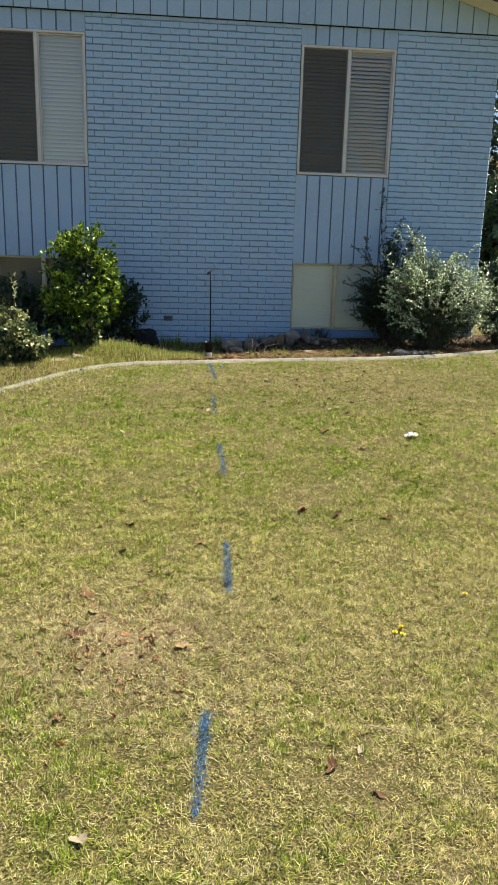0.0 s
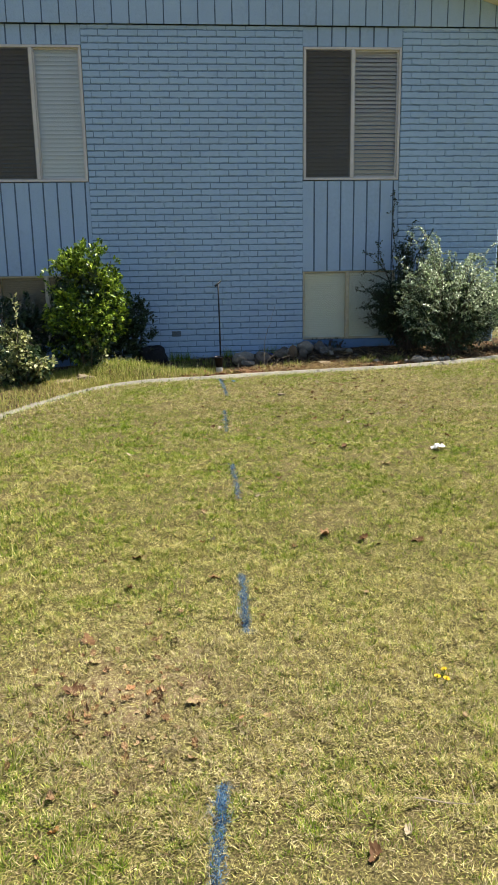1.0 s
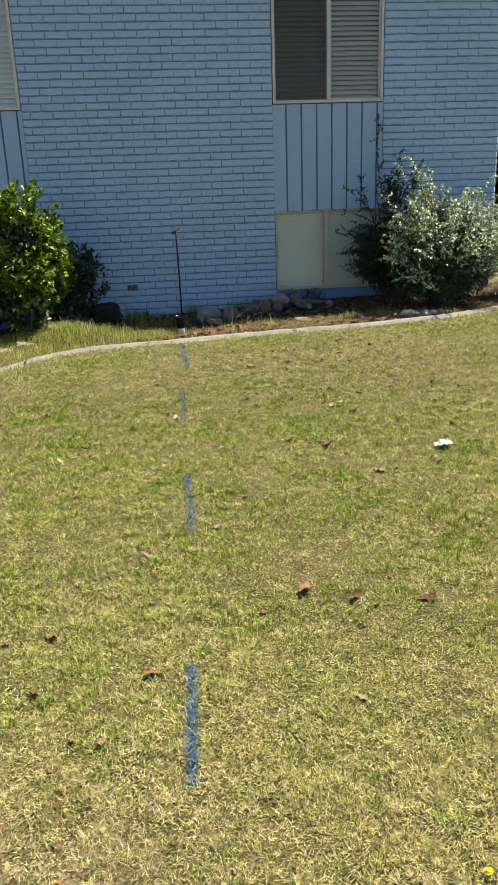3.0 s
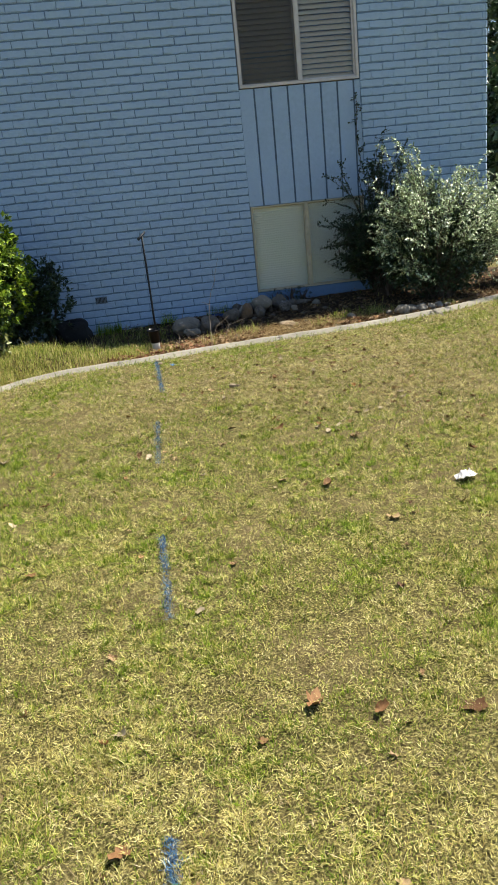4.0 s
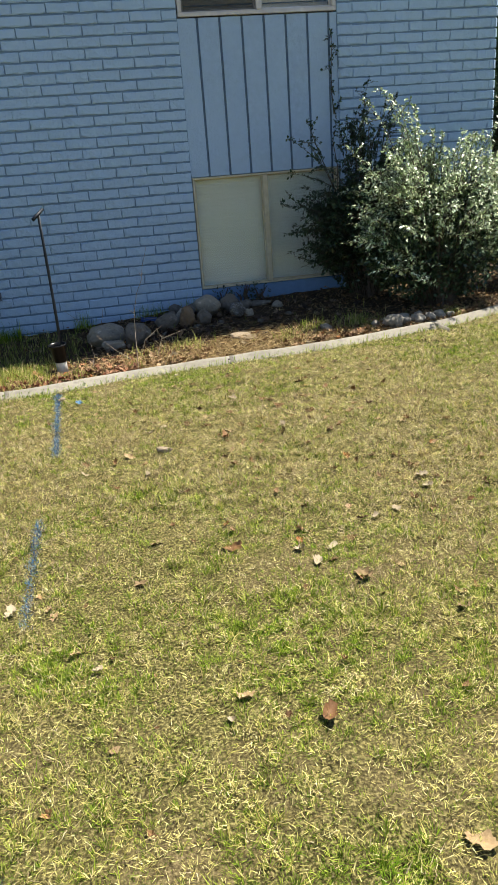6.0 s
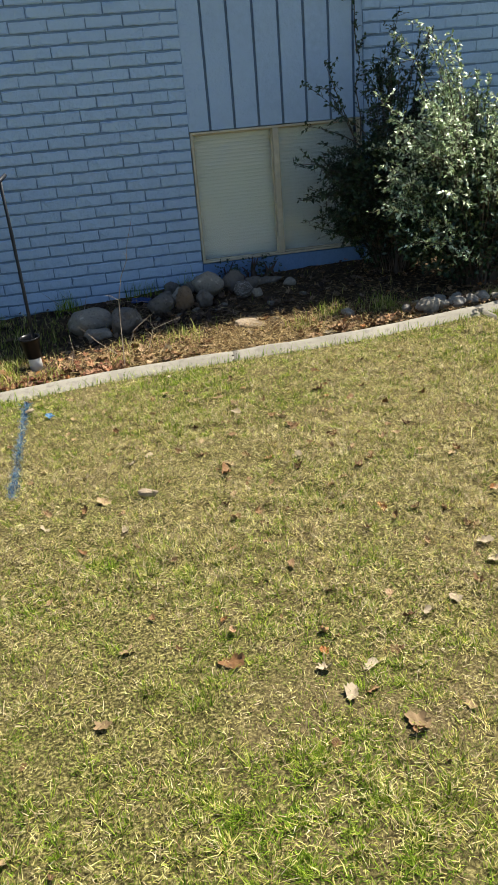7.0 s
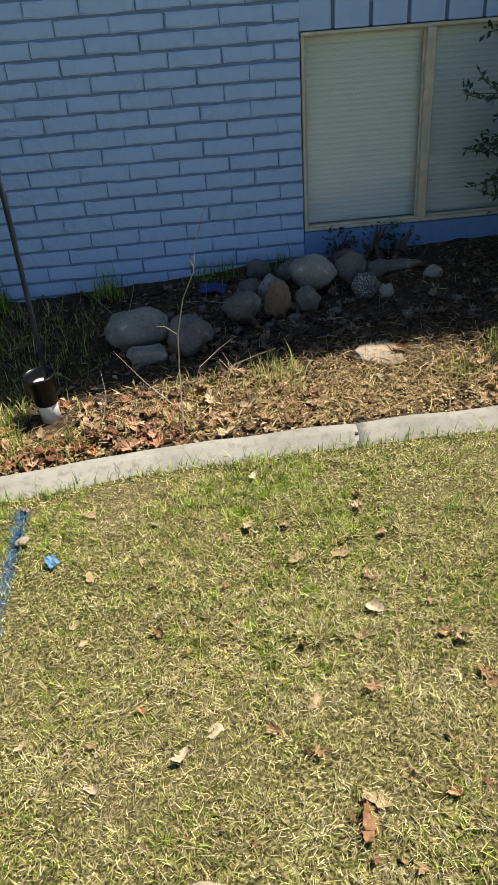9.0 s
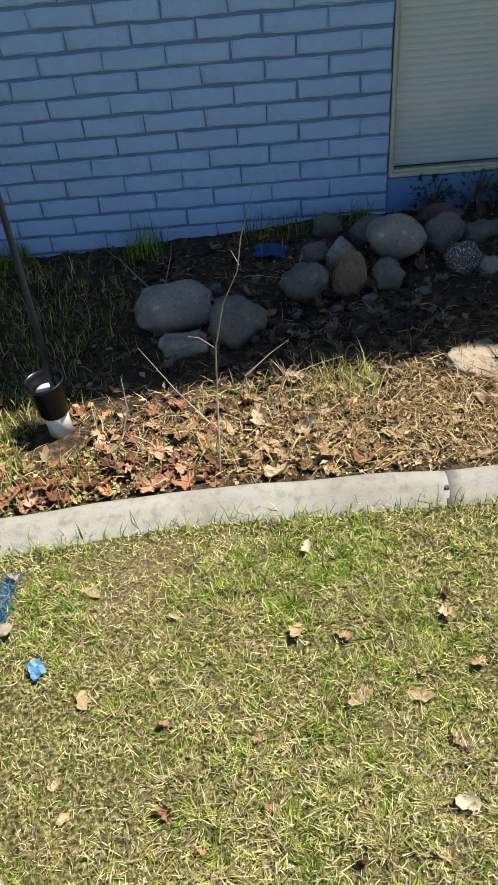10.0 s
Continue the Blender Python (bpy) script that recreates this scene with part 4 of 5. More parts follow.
def tree(x, y, h, material):
    t = thing("garden_tree", "leafy tree on the bank behind the house", "tree", (x, y, on_ground(x, y)))
    bm = bmesh.new()
    tube(bm, [(0, 0, -0.2), (0.05, 0.03, h * 0.3), (0.0, 0.1, h * 0.6), (0.1, 0, h * 0.85)], [0.16, 0.12, 0.07, 0.02], 8)
    tips = []
    for k in range(16):
        a, zz = rng.uniform(0, 6.28), rng.uniform(0.25, 0.75) * h
        e = np.array([math.cos(a) * h * 0.3, math.sin(a) * h * 0.3, zz + h * 0.18])
        tube(bm, [(0, 0, zz), tuple(e * np.array([0.5, 0.5, 1]) + np.array([0, 0, -0.1])), tuple(e)], [0.05, 0.03, 0.01], 5)
        tips.append(e[None] + rng.normal(size=(90, 3)) * h * 0.085)
    part("trunk", bm, m_stem, t)
    P = np.concatenate(tips)
    v, f = rosettes(P, unit(rng.normal(size=P.shape) + np.array([0, 0, 0.3])), 5, 0.13, 0.8)
    ob = new("crown", arrays("crown", v, None, f, material))
    ob.parent = t


tree(9.0, 21.0, 5.0, m_broadleaf)
tree(6.6, 24.0, 5.5, m_broadleaf)
tree(11.5, 18.0, 5.0, m_darkleaf)

# ---- grass ----
DASHES = [(0.593, 1.337, 0.641, 1.781), (0.77, 2.578, 0.795, 3.067), (0.841, 3.89, 0.842, 4.45), (0.86, 5.23, 0.878, 5.91), (0.93, 6.45, 0.925, 7.41)]


def dash_at(x, y):
    """True on the sprayed dashes, with uneven edges."""
    on = np.zeros(len(x), bool)
    edge = np.random.default_rng(3).normal(0.015, 0.006, len(x))
    for ax, ay, bx, by in DASHES:
        t = (y - ay) / (by - ay)
        on |= (t > 0) & (t < 1) & (np.abs(x - (ax + (bx - ax) * t)) < edge)
    return on


def sow(count, x0, x1, y0, y1):
    return rng.uniform(x0, x1, count), rng.uniform(y0, y1, count)


def wedge(x, y):
    """The stretch of lawn that the walk overlooks, with a ragged border."""
    return np.abs(x - 1.25 - 0.06 * y) < 0.95 + 0.40 * y + 0.3 * lumps(x, y, 3, 51) + rng.normal(0, 0.12, len(x))


def seat(x, y):
    """Ground height with the sheet's own lumps left out of the count."""
    return ground_z(x, y) - 0.004



def spears(P, height, width, lean, heading):
    """Short stiff blades, one triangle each."""
    H = np.stack([np.cos(heading), np.sin(heading), np.zeros_like(heading)], 1)
    S = np.stack([-np.sin(heading), np.cos(heading), np.zeros_like(heading)], 1) * (width * 0.5)[:, None]
    tip = P + (H * np.sin(lean)[:, None] + np.array([0, 0, 1.0]) * np.cos(lean)[:, None]) * height[:, None]
    return np.stack([P - S, P + S, tip], 1).reshape(-1, 3), np.arange(3 * len(P)).reshape(-1, 3)


def stuff(name, me, label, category="grass"):
    return tagged(new(name, me), label, category, kind="stuff")


def coarse(x, y):
    """How much coarser the turf may be away from the strip along the walk."""
    return 1 + 0.42 * np.clip(np.abs(x - 0.80 - 0.14 * y) - 0.75, 0, 3)


def dryness(x, y):
    """How straw-coloured the turf is: worn near the start and before the kerb, greener between."""
    d = 0.355 + 0.20 * lumps(x, y, 5, 11) + 0.19 * lumps(x, y, 20, 12) + 0.15 * smooth01((3.4 - y) / 1.2)
    d = d + 0.5 * np.exp(-(((x - 0.42) / 0.40) ** 2 + ((y - 2.25) / 0.45) ** 2))
    d = d - 0.26 * np.exp(-(((x - 1.0) / 1.2) ** 2 + ((y - 4.9) / 1.0) ** 2)) - 0.30 * np.exp(-(((x - 0.8) / 0.55) ** 2 + ((y - 7.2) / 0.35) ** 2))
    return d + 0.30 * np.exp(-(((x - 2.0) / 0.9) ** 2 + ((y - 5.9) / 0.9) ** 2)) + 0.06 * smooth01((y - 5.6) / 0.7)


def tufts(count, per):
    """Tufts of blades fanning out from their hearts: places, lengths, widths, leans, headings and which are dry."""
    x, y = sow(count, -2.2, 4.9, 0.5, 8.3)
    s = coarse(x, y)
    bare = np.exp(-(((x - 0.40) / 0.36) ** 2 + ((y - 2.22) / 0.46) ** 2)) * np.clip(0.55 + 0.9 * lumps(x, y, 13, 77), 0, 1.2)
    ok = (y < kerb_y(x) + 0.01) & wedge(x, y) & (rng.random(count) < np.clip(1 - 0.95 * bare, 0.06, 1) / s ** 2)
    x, y, s = x[ok], y[ok], s[ok]
    n = len(x)
    tall = np.clip(1 + 0.30 * lumps(x, y, 16, 5) + rng.normal(0, 0.25, n), 0.45, 1.8) * (1 - 0.35 * smooth01((y - kerb_y(x) + 0.14) / 0.14))
    dry = np.clip(dryness(x, y) + rng.normal(0, 0.27, n), 0.04, 0.97)
    flop = rng.uniform(0, 6.28, n)
    i = np.repeat(np.arange(n), rng.integers(int(per * 0.6), int(per * 1.4), n))
    m = len(i)
    r, a = np.abs(rng.normal(0, 0.017, m)) * s[i], rng.uniform(0, 6.28, m)
    bx, by = x[i] + r * np.cos(a), y[i] + r * np.sin(a)
    straw = rng.random(m) < dry[i]
    h = np.clip(rng.normal(0.0185, 0.0065, m), 0.007, 0.04) * tall[i] * s[i] ** 0.5
    lean = np.clip(np.abs(rng.normal(0.62, 0.33, m)) + 20 * r / s[i] + 0.25 * straw, 0, 1.5)
    heading = np.where(rng.random(m) < 0.3, flop[i] + rng.normal(0, 0.5, m), a + rng.normal(0, 0.7, m))
    w = rng.uniform(0.0012, 0.0024, m) * s[i]
    keep = by < kerb_y(bx) + 0.012
    P = np.stack([bx, by, seat(bx, by) + relief(bx, by) + np.where(straw, rng.uniform(0, 0.008, m), 0)], 1)
    painted = dash_at(bx, by) & (rng.random(m) < np.where((by > 4.6) & (by < 6.2), 0.65, 0.93))
    return [q[keep] for q in (P, h, w, lean, heading, straw, painted)]


def turf(prefix, data, bent):
    """One object for each colour of blade."""
    P, h, w, lean, heading, straw, painted = data
    beige = rng.random(len(P)) < 0.08 + 0.5 * smooth01((P[:, 1] - 4.4) / 1.2) + 0.3 * smooth01((2.9 - P[:, 1]) / 0.8) + 0.6 * np.exp(-(((P[:, 0] - 0.42) / 0.5) ** 2 + ((P[:, 1] - 2.25) / 0.6) ** 2))
    for name, mask, material, label in (("lawn_grass", ~painted & ~straw, m_grass, "green blades of the patchy lawn"), ("dry_grass", ~painted & straw & ~beige, m_straw, "dry straw-coloured blades of the patchy lawn"), ("thatch_grass", ~painted & straw & beige, m_thatch, "dead beige blades of the patchy lawn"), ("paint_marks", painted, m_painted_grass, "dashed line of blue marking paint sprayed on grass")):
        if bent:
            v, q, t = blades(P[mask], h[mask] * 1.3, w[mask], lean[mask] * 0.8, heading[mask], rng.normal(0.6, 0.35, mask.sum()))
        else:
            (v, t), q = spears(P[mask], h[mask], w[mask] * 1.25, lean[mask], heading[mask]), None
        stuff(name, arrays(name, v, q, t, material), f"{prefix} {label}")


turf("short tufted", tufts(52000, 60), False)
turf("longer bent", tufts(30000, 10), True)

# more blades along the sprayed dashes, so that the paint reads as one stripe
for k, (ax, ay, bx, by) in enumerate(DASHES):
    n = int((by - ay) * (2300 if k in (0, 1, 4) else 900))
    u = rng.random(n)
    x, y = ax + (bx - ax) * u + rng.normal(0, 0.0075, n), ay + (by - ay) * u
    v, t = spears(np.stack([x, y, seat(x, y) + relief(x, y) + rng.uniform(0, 0.012, n)], 1), rng.uniform(0.008, 0.02, n), rng.uniform(0.0014, 0.0026, n), rng.uniform(0.5, 1.5, n), rng.uniform(0, 6.28, n))
    stuff("paint_dash", arrays("paint_dash", v, None, t, m_painted_grass), "dash of blue marking paint sprayed on the turf")

# loose dry fragments and thatch matted between the tufts
x, y = sow(1700000, -2.2, 4.9, 0.5, 8.3)
s_ = coarse(x, y)
worn = np.exp(-(((x - 0.42) / 0.32) ** 2 + ((y - 2.25) / 0.40) ** 2))
ok = (y < kerb_y(x)) & wedge(x, y) & ~dash_at(x, y) & (rng.random(len(x)) < np.clip(0.12 + 0.42 * lumps(x, y, 70, 31) + 0.1 * worn + 0.55 * dryness(x, y), 0.03, 1) / s_ ** 2)
x, y, s_ = x[ok], y[ok], s_[ok]
n = len(x)
v, t = spears(np.stack([x, y, seat(x, y) + relief(x, y) + rng.uniform(0.005, 0.021, n)], 1), rng.uniform(0.007, 0.024, n) * s_ ** 0.5, rng.uniform(0.0011, 0.0023, n) * s_, rng.uniform(1.0, 1.62, n), rng.uniform(0, 6.28, n))
v = v.reshape(-1, 3, 3)
beige = rng.random(n) < 0.12 + 0.5 * smooth01((y - 4.4) / 1.2) + 0.3 * smooth01((2.9 - y) / 0.8)
for mask, material, label in ((~beige, m_clipping, "bleached dry clippings lying on the turf"), (beige, m_thatch, "beige dry clippings lying on the turf")):
    w = v[mask].reshape(-1, 3)
    stuff("dry_clippings", arrays("dry_clippings", w, None, np.arange(len(w)).reshape(-1, 3), material), label)

# the rest of the lawn, coarser
x, y = sow(400000, -5.5, 8.0, -3.5, 8.3)
ok = ((y < kerb_y(x) - 0.01) | (x < -2.1)) & ~(wedge(x, y) & (y > 0.55) & (x > -2.15) & (x < 4.85))
x, y = x[ok], y[ok]
n = len(x)
v, t = spears(np.stack([x, y, seat(x, y)], 1), rng.uniform(0.015, 0.04, n), rng.uniform(0.006, 0.012, n), np.abs(rng.normal(0.6, 0.4, n)), rng.uniform(0, 6.28, n))
v = v.reshape(-1, 3, 3)
dead = rng.random(n) < np.clip(0.52 + 0.3 * lumps(x, y, 8, 12), 0.1, 0.9)
for name, mask, material, label in (("outer_grass", ~dead, m_grass, "green grass on the rest of the lawn"), ("outer_dry_grass", dead, m_clipping, "dry grass on the rest of the lawn")):
    w = v[mask].reshape(-1, 3)
    stuff(name, arrays(name, w, None, np.arange(len(w)).reshape(-1, 3), material), label)


def grass_object(name, mask, material, label):
    v, q, t = blades(*(a[mask] if isinstance(a, np.ndarray) else a for a in args))
    return stuff(name, arrays(name, v, q, t, material), label)


# longer grass on the mound and in the bed
px, py = sow(190000, -1.9, 1.05, 5.4, 8.9)
mound = np.exp(-(((px + 0.30) / 0.85) ** 2 + ((py - 7.72) / 0.40) ** 2)) + 0.8 * np.exp(-(((px - 0.72) / 0.22) ** 2 + ((py - 7.86) / 0.12) ** 2)) + 0.24 * (px < 0.1) * (py < 7.9) + 0.20 * np.exp(-(((px - 0.70) / 0.32) ** 2 + ((py - 8.55) / 0.32) ** 2))
ok = (py > kerb_y(px) + 0.11) & (rng.random(len(px)) < mound) & (np.hypot(px - 0.945, py - 7.86) > 0.10)
x2, y2 = sow(52000, 1.0, 4.2, 7.6, 8.9)
spots = sum(np.exp(-(((x2 - a) / r) ** 2 + ((y2 - b) / r) ** 2)) for a, b, r in ((1.70, 7.98, 0.09), (1.36, 7.76, 0.05), (2.55, 7.98, 0.08), (2.35, 7.85, 0.06), (3.45, 7.82, 0.06), (2.85, 7.95, 0.10), (1.42, 7.95, 0.05), (1.05, 7.72, 0.05), (0.80, 8.5, 0.16), (0.60, 8.7, 0.2)))
ok2 = (y2 > kerb_y(x2) + 0.12) & (rng.random(len(x2)) < spots + 0.005)
px, py = np.concatenate([px[ok], x2[ok2]]), np.concatenate([py[ok], y2[ok2]])
n = len(px)
args = (np.stack([px, py, seat(px, py)], 1), np.clip(rng.normal(0.052, 0.026, n), 0.015, 0.15), rng.uniform(0.002, 0.004, n), np.abs(rng.normal(0.3, 0.3, n)), rng.uniform(0, 6.28, n), 0.5)
dead = rng.random(n) < np.where(py < 7.74, 0.48, 0.12)
grass_object("mound_grass", ~dead, m_fresh, "longer fresh grass on the mound and in the bed")
grass_object("mound_dry_grass", dead, m_straw, "longer dry grass on the front of the mound")

# sprouts at the foot of the wall
sx, sy = sow(9000, 0.25, 2.0, 8.84, 8.985)
ok = rng.random(9000) < np.clip(0.9 * lumps(sx, sy * 0, 12, 61) - 0.15, 0, 0.25) * np.where(sx < 1.15, 1.0, 0.35)
sx, sy = sx[ok], sy[ok]
n = len(sx)
args = (np.stack([sx, sy, seat(sx, sy)], 1), np.clip(rng.normal(0.08, 0.04, n), 0.02, 0.2), rng.uniform(0.002, 0.004, n), np.abs(rng.normal(0.2, 0.2, n)), rng.uniform(0, 6.28, n), 0.4)
grass_object("wall_grass", np.ones(n, bool), m_grass, "tall dark green grass sprouting along the wall")

# blades leaning over the kerb's foot
pts = kerb_path(0.02)
sel = rng.integers(0, len(pts), 5200)
kp = np.array([[pts[i].x, pts[i].y] for i in sel]) + rng.normal(0, 0.012, (5200, 2))
kp[:, 1] -= np.abs(rng.normal(0, 0.02, 5200))
args = (np.stack([kp[:, 0], kp[:, 1], seat(kp[:, 0], kp[:, 1])], 1), np.clip(rng.normal(0.036, 0.02, 5200), 0.012, 0.12), rng.uniform(0.0016, 0.003, 5200), np.abs(rng.normal(0.4, 0.35, 5200)), rng.uniform(0, 6.28, 5200), 0.5)
grass_object("edge_grass", np.ones(5200, bool), m_grass, "untrimmed grass along the foot of the kerb")

# ---- litter in the bed ----
def litter(name, count, size, material, label, density, lift=0.02, slim=0.6):
    x, y = sow(count * 14, -1.5, 4.6, 6.3, 8.95)
    k = (y > kerb_y(x) + 0.125) & (rng.random(len(x)) < density(x, y)) & (np.hypot(x - 0.945, y - 7.86) > 0.08)
    x, y = x[k][:count], y[k][:count]
    n = len(x)
    P = np.stack([x, y, ground_z(x, y) + rng.uniform(0.0, lift, n)], 1)
    D = rng.normal(size=(n, 3)) * np.array([1, 1, 0.35])
    N = np.array([0, 0, 1.0]) + rng.normal(size=(n, 3)) * 0.5
    L = size * rng.uniform(0.5, 1.3, n)
    v, f = leaf_arrays(P, D, N, L, L * slim * rng.uniform(0.6, 1.2, n), 0.3)
    return tagged(new(name, arrays(name, v, None, f, material)), label, "leaf litter", kind="stuff")


leafy = lambda x, y: 0.16 + np.exp(-(((x - 1.35) / 0.6) ** 2 + ((y - 7.85) / 0.2) ** 2)) + 0.5 * smooth01((x - 2.6) / 0.5)
litter("leaf_crumbs", 3400, 0.024, m_litter, "crumpled brown dead leaves covering the bed", leafy, 0.03)
litter("leaf_duff", 12000, 0.014, m_strawbits, "fine tan leaf duff in the strip behind the kerb", lambda x, y: (x > 0.4) * np.exp(-((y - kerb_y(x) - 0.22) / 0.16) ** 2), 0.012, 0.7)
litter("straw_litter", 19000, 0.055, m_strawbits, "dry straw and grass bits strewn over the bed", lambda x, y: 0.04 + 1.1 * np.exp(-(((x - 1.95) / 0.75) ** 2 + ((y - 7.85) / 0.22) ** 2)) + 0.7 * np.exp(-(((x + 0.65) / 0.45) ** 2 + ((y - 7.25) / 0.35) ** 2)), 0.03, 0.045)


# ---- dead leaves and scraps on the lawn ----
def dead_leaf_mesh(seed, material):
    """A lobed, curled leaf one metre long, to be scaled."""
    r = random.Random(seed)
    bm = bmesh.new()
    n = 22
    mid_ = bm.verts.new((0, 0, 0))
    ring, inner = [], []
    curl, twist, lobes, turn = r.uniform(0.4, 1.9), r.uniform(-1.1, 1.1), r.choice((3, 5, 5)), r.uniform(0, 6)
    for k in range(n):
        a = 2 * math.pi * k / n
        rad = 0.40 + 0.035 * math.cos(lobes * a + turn) + 0.06 * math.cos(2 * a) + r.uniform(-0.10, 0.10)
        for s, rows in ((0.55, inner), (1.0, ring)):
            x, y = rad * s * math.cos(a) * 1.25, rad * s * math.sin(a)
            z = curl * (y * y * 1.2 + x * x * 0.5) + twist * x * y * 1.5 + r.uniform(-0.13, 0.13) * s
            rows.append(bm.verts.new((x, y, z)))
    for k in range(n):
        j = (k + 1) % n
        bm.faces.new((mid_, inner[k], inner[j]))
        bm.faces.new((inner[k], ring[k], ring[j], inner[j]))
    me = finish(bm, "dead_leaf", material, True)
    return me


def leaf_drift(name, count, x0, x1, material, label, seed, small=0.022, large=0.062, spot=None):
    """A joined drift of curled leaves along the kerb, or round a spot of the lawn."""
    r = np.random.default_rng(seed)
    shapes = []
    for i in range(5):
        me = dead_leaf_mesh(i + 40 + seed, material)
        co = np.empty(len(me.vertices) * 3, np.float32)
        me.vertices.foreach_get("co", co)
        shapes.append((co.reshape(-1, 3), [list(p.vertices) for p in me.polygons]))
        bpy.data.meshes.remove(me)
    V, F, at = [], [], 0
    for k in range(count):
        x = r.uniform(x0, x1)
        y = float(kerb_y(x)) + 0.13 + abs(r.normal(0.10, 0.13))
        if spot:
            x, y = spot[0] + r.normal(0, spot[2]), spot[1] + r.normal(0, spot[2] * spot[3])
            if abs(y - kerb_y(x) - 0.05) < 0.09 or y > 8.93:
                continue
        if math.hypot(x - 0.945, y - 7.86) < 0.09:
            continue
        co, fs = shapes[k % 5]
        m = np.array(Euler((r.normal(0, 0.3), r.normal(0, 0.3), r.uniform(0, 6.28))).to_matrix()) * r.uniform(small, large)
        V.append(co @ m.T + np.array((x, y, on_ground(x, y) + (r.uniform(0.0, 0.012) if spot else r.uniform(0.004, 0.022)))))
        F += [[at + q for q in f] for f in fs]
        at += len(co)
    me = bpy.data.meshes.new(name)
    me.from_pydata(np.concatenate(V).tolist(), [], F)
    me.materials.append(material)
    stuff(name, me, label, "leaf litter")


leaf_drift("leaf_drift", 130, 0.55, 1.40, m_russet, "drift of crumpled russet leaves behind the kerb", 1, 0.024, 0.062)
leaf_drift("leaf_drift", 62, 1.25, 1.85, m_litter, "drift of crumpled tan and brown leaves behind the kerb", 3, 0.026, 0.07)
leaf_drift("leaf_drift", 240, 2.3, 4.4, m_litter, "thin drift of brown leaves below the shrubs", 2)

leaf_kinds = {
    "russet": ([dead_leaf_mesh(i, m_leaf_red) for i in range(4)], "curled russet dead leaf lying on the lawn"),
    "tan": ([dead_leaf_mesh(i + 10, m_leaf_tan) for i in range(4)], "dry tan dead leaf lying on the lawn"),
    "pale": ([dead_leaf_mesh(i + 20, m_leaf_pale) for i in range(4)], "bleached pale dead leaf lying on the lawn"),
}


def drop_leaf(x, y, size, kind, lift=0.008):
    choices, label = leaf_kinds[kind]
    ob = new("dead_leaf", random.choice(choices))
    ob.location = (x, y, on_ground(x, y) + lift)
    ob.rotation_euler = (random.uniform(-0.35, 0.35), random.uniform(-0.35, 0.35), random.uniform(0, 6.28))
    ob.scale = (size * 0.7, size * 0.7, size * 0.55)
    return tagged(ob, label, "leaf", "fallen leaves on the lawn")


RUSSET = [(0.182, 2.617, 0.10), (1.22, 3.39, 0.09), (1.632, 3.26, 0.09), (0.166, 2.278, 0.09), (0.985, 1.483, 0.06), (1.088, 1.369, 0.045), (0.673, 3.048, 0.08), (0.325, 3.294, 0.08), (0.324, 4.943, 0.06), (0.332, 4.323, 0.05), (1.39, 3.32, 0.06), (1.58, 4.652, 0.07), (1.513, 5.456, 0.085), (1.666, 6.371, 0.065), (1.66, 6.345, 0.05)]
TAN = [(0.571, 2.16, 0.08), (0.36, 3.28, 0.05), (1.748, 4.263, 0.08), (1.852, 5.156, 0.08), (2.053, 4.923, 0.06), (1.278, 5.563, 0.07), (1.681, 6.402, 0.06), (1.115, 7.333, 0.05), (1.647, 7.039, 0.06), (1.752, 7.036, 0.055), (1.137, 7.075, 0.055), (1.54, 7.19, 0.05), (0.42, 2.0, 0.07), (0.22, 2.45, 0.07), (1.372, 3.157, 0.04), (1.28, 2.82, 0.05), (2.6, 5.3, 0.06), (2.3, 6.4, 0.05)]
PALE = [(0.301, 1.291, 0.06), (0.675, 3.42, 0.05), (0.816, 5.331, 0.06), (0.196, 4.798, 0.05), (0.034, 5.634, 0.10), (0.94, 3.89, 0.05), (1.712, 5.365, 0.05), (2.273, 5.693, 0.06), (1.747, 5.273, 0.06), (1.814, 5.344, 0.045), (1.349, 6.541, 0.055), (1.182, 6.50, 0.04), (1.411, 6.586, 0.045), (1.297, 7.251, 0.03), (1.579, 7.412, 0.05), (1.081, 1.543, 0.045), (2.1, 5.5, 0.05), (1.3, 6.1, 0.05)]
for k in range(32):
    (TAN, TAN, PALE, RUSSET)[k % 4].append((random.uniform(1.0, 2.6), random.uniform(4.6, 7.2), random.uniform(0.03, 0.06)))
for kind, rows in (("russet", RUSSET), ("tan", TAN), ("pale", PALE)):
    for x, y, s in rows:
        drop_leaf(x, y, s, kind)
for k in range(40):
    x = random.uniform(0.5, 3.6)
    drop_leaf(x, min(float(kerb_y(x)) + 0.14 + abs(random.gauss(0.12, 0.12)), 8.4), random.uniform(0.045, 0.08), random.choice(("russet", "tan", "tan", "pale")), 0.010)
    bpy.context.scene.collection.objects[-1]["label"] = "dry brown dead leaf lying in the bed"

# crumbled leaves on the worn patches of lawn
for k, (cx, cy, r, count) in enumerate(((0.38, 2.2, 0.22, 150), (2.15, 5.9, 0.45, 90), (1.9, 6.8, 0.35, 70), (1.2, 4.2, 0.9, 70), (1.6, 5.6, 0.9, 90))):
    leaf_drift("leaf_crumble", count, 0, 1, m_litter, "crumbled brown leaves on a worn patch of lawn", 60 + k, 0.01, 0.034, (cx, cy, r, 1.1))
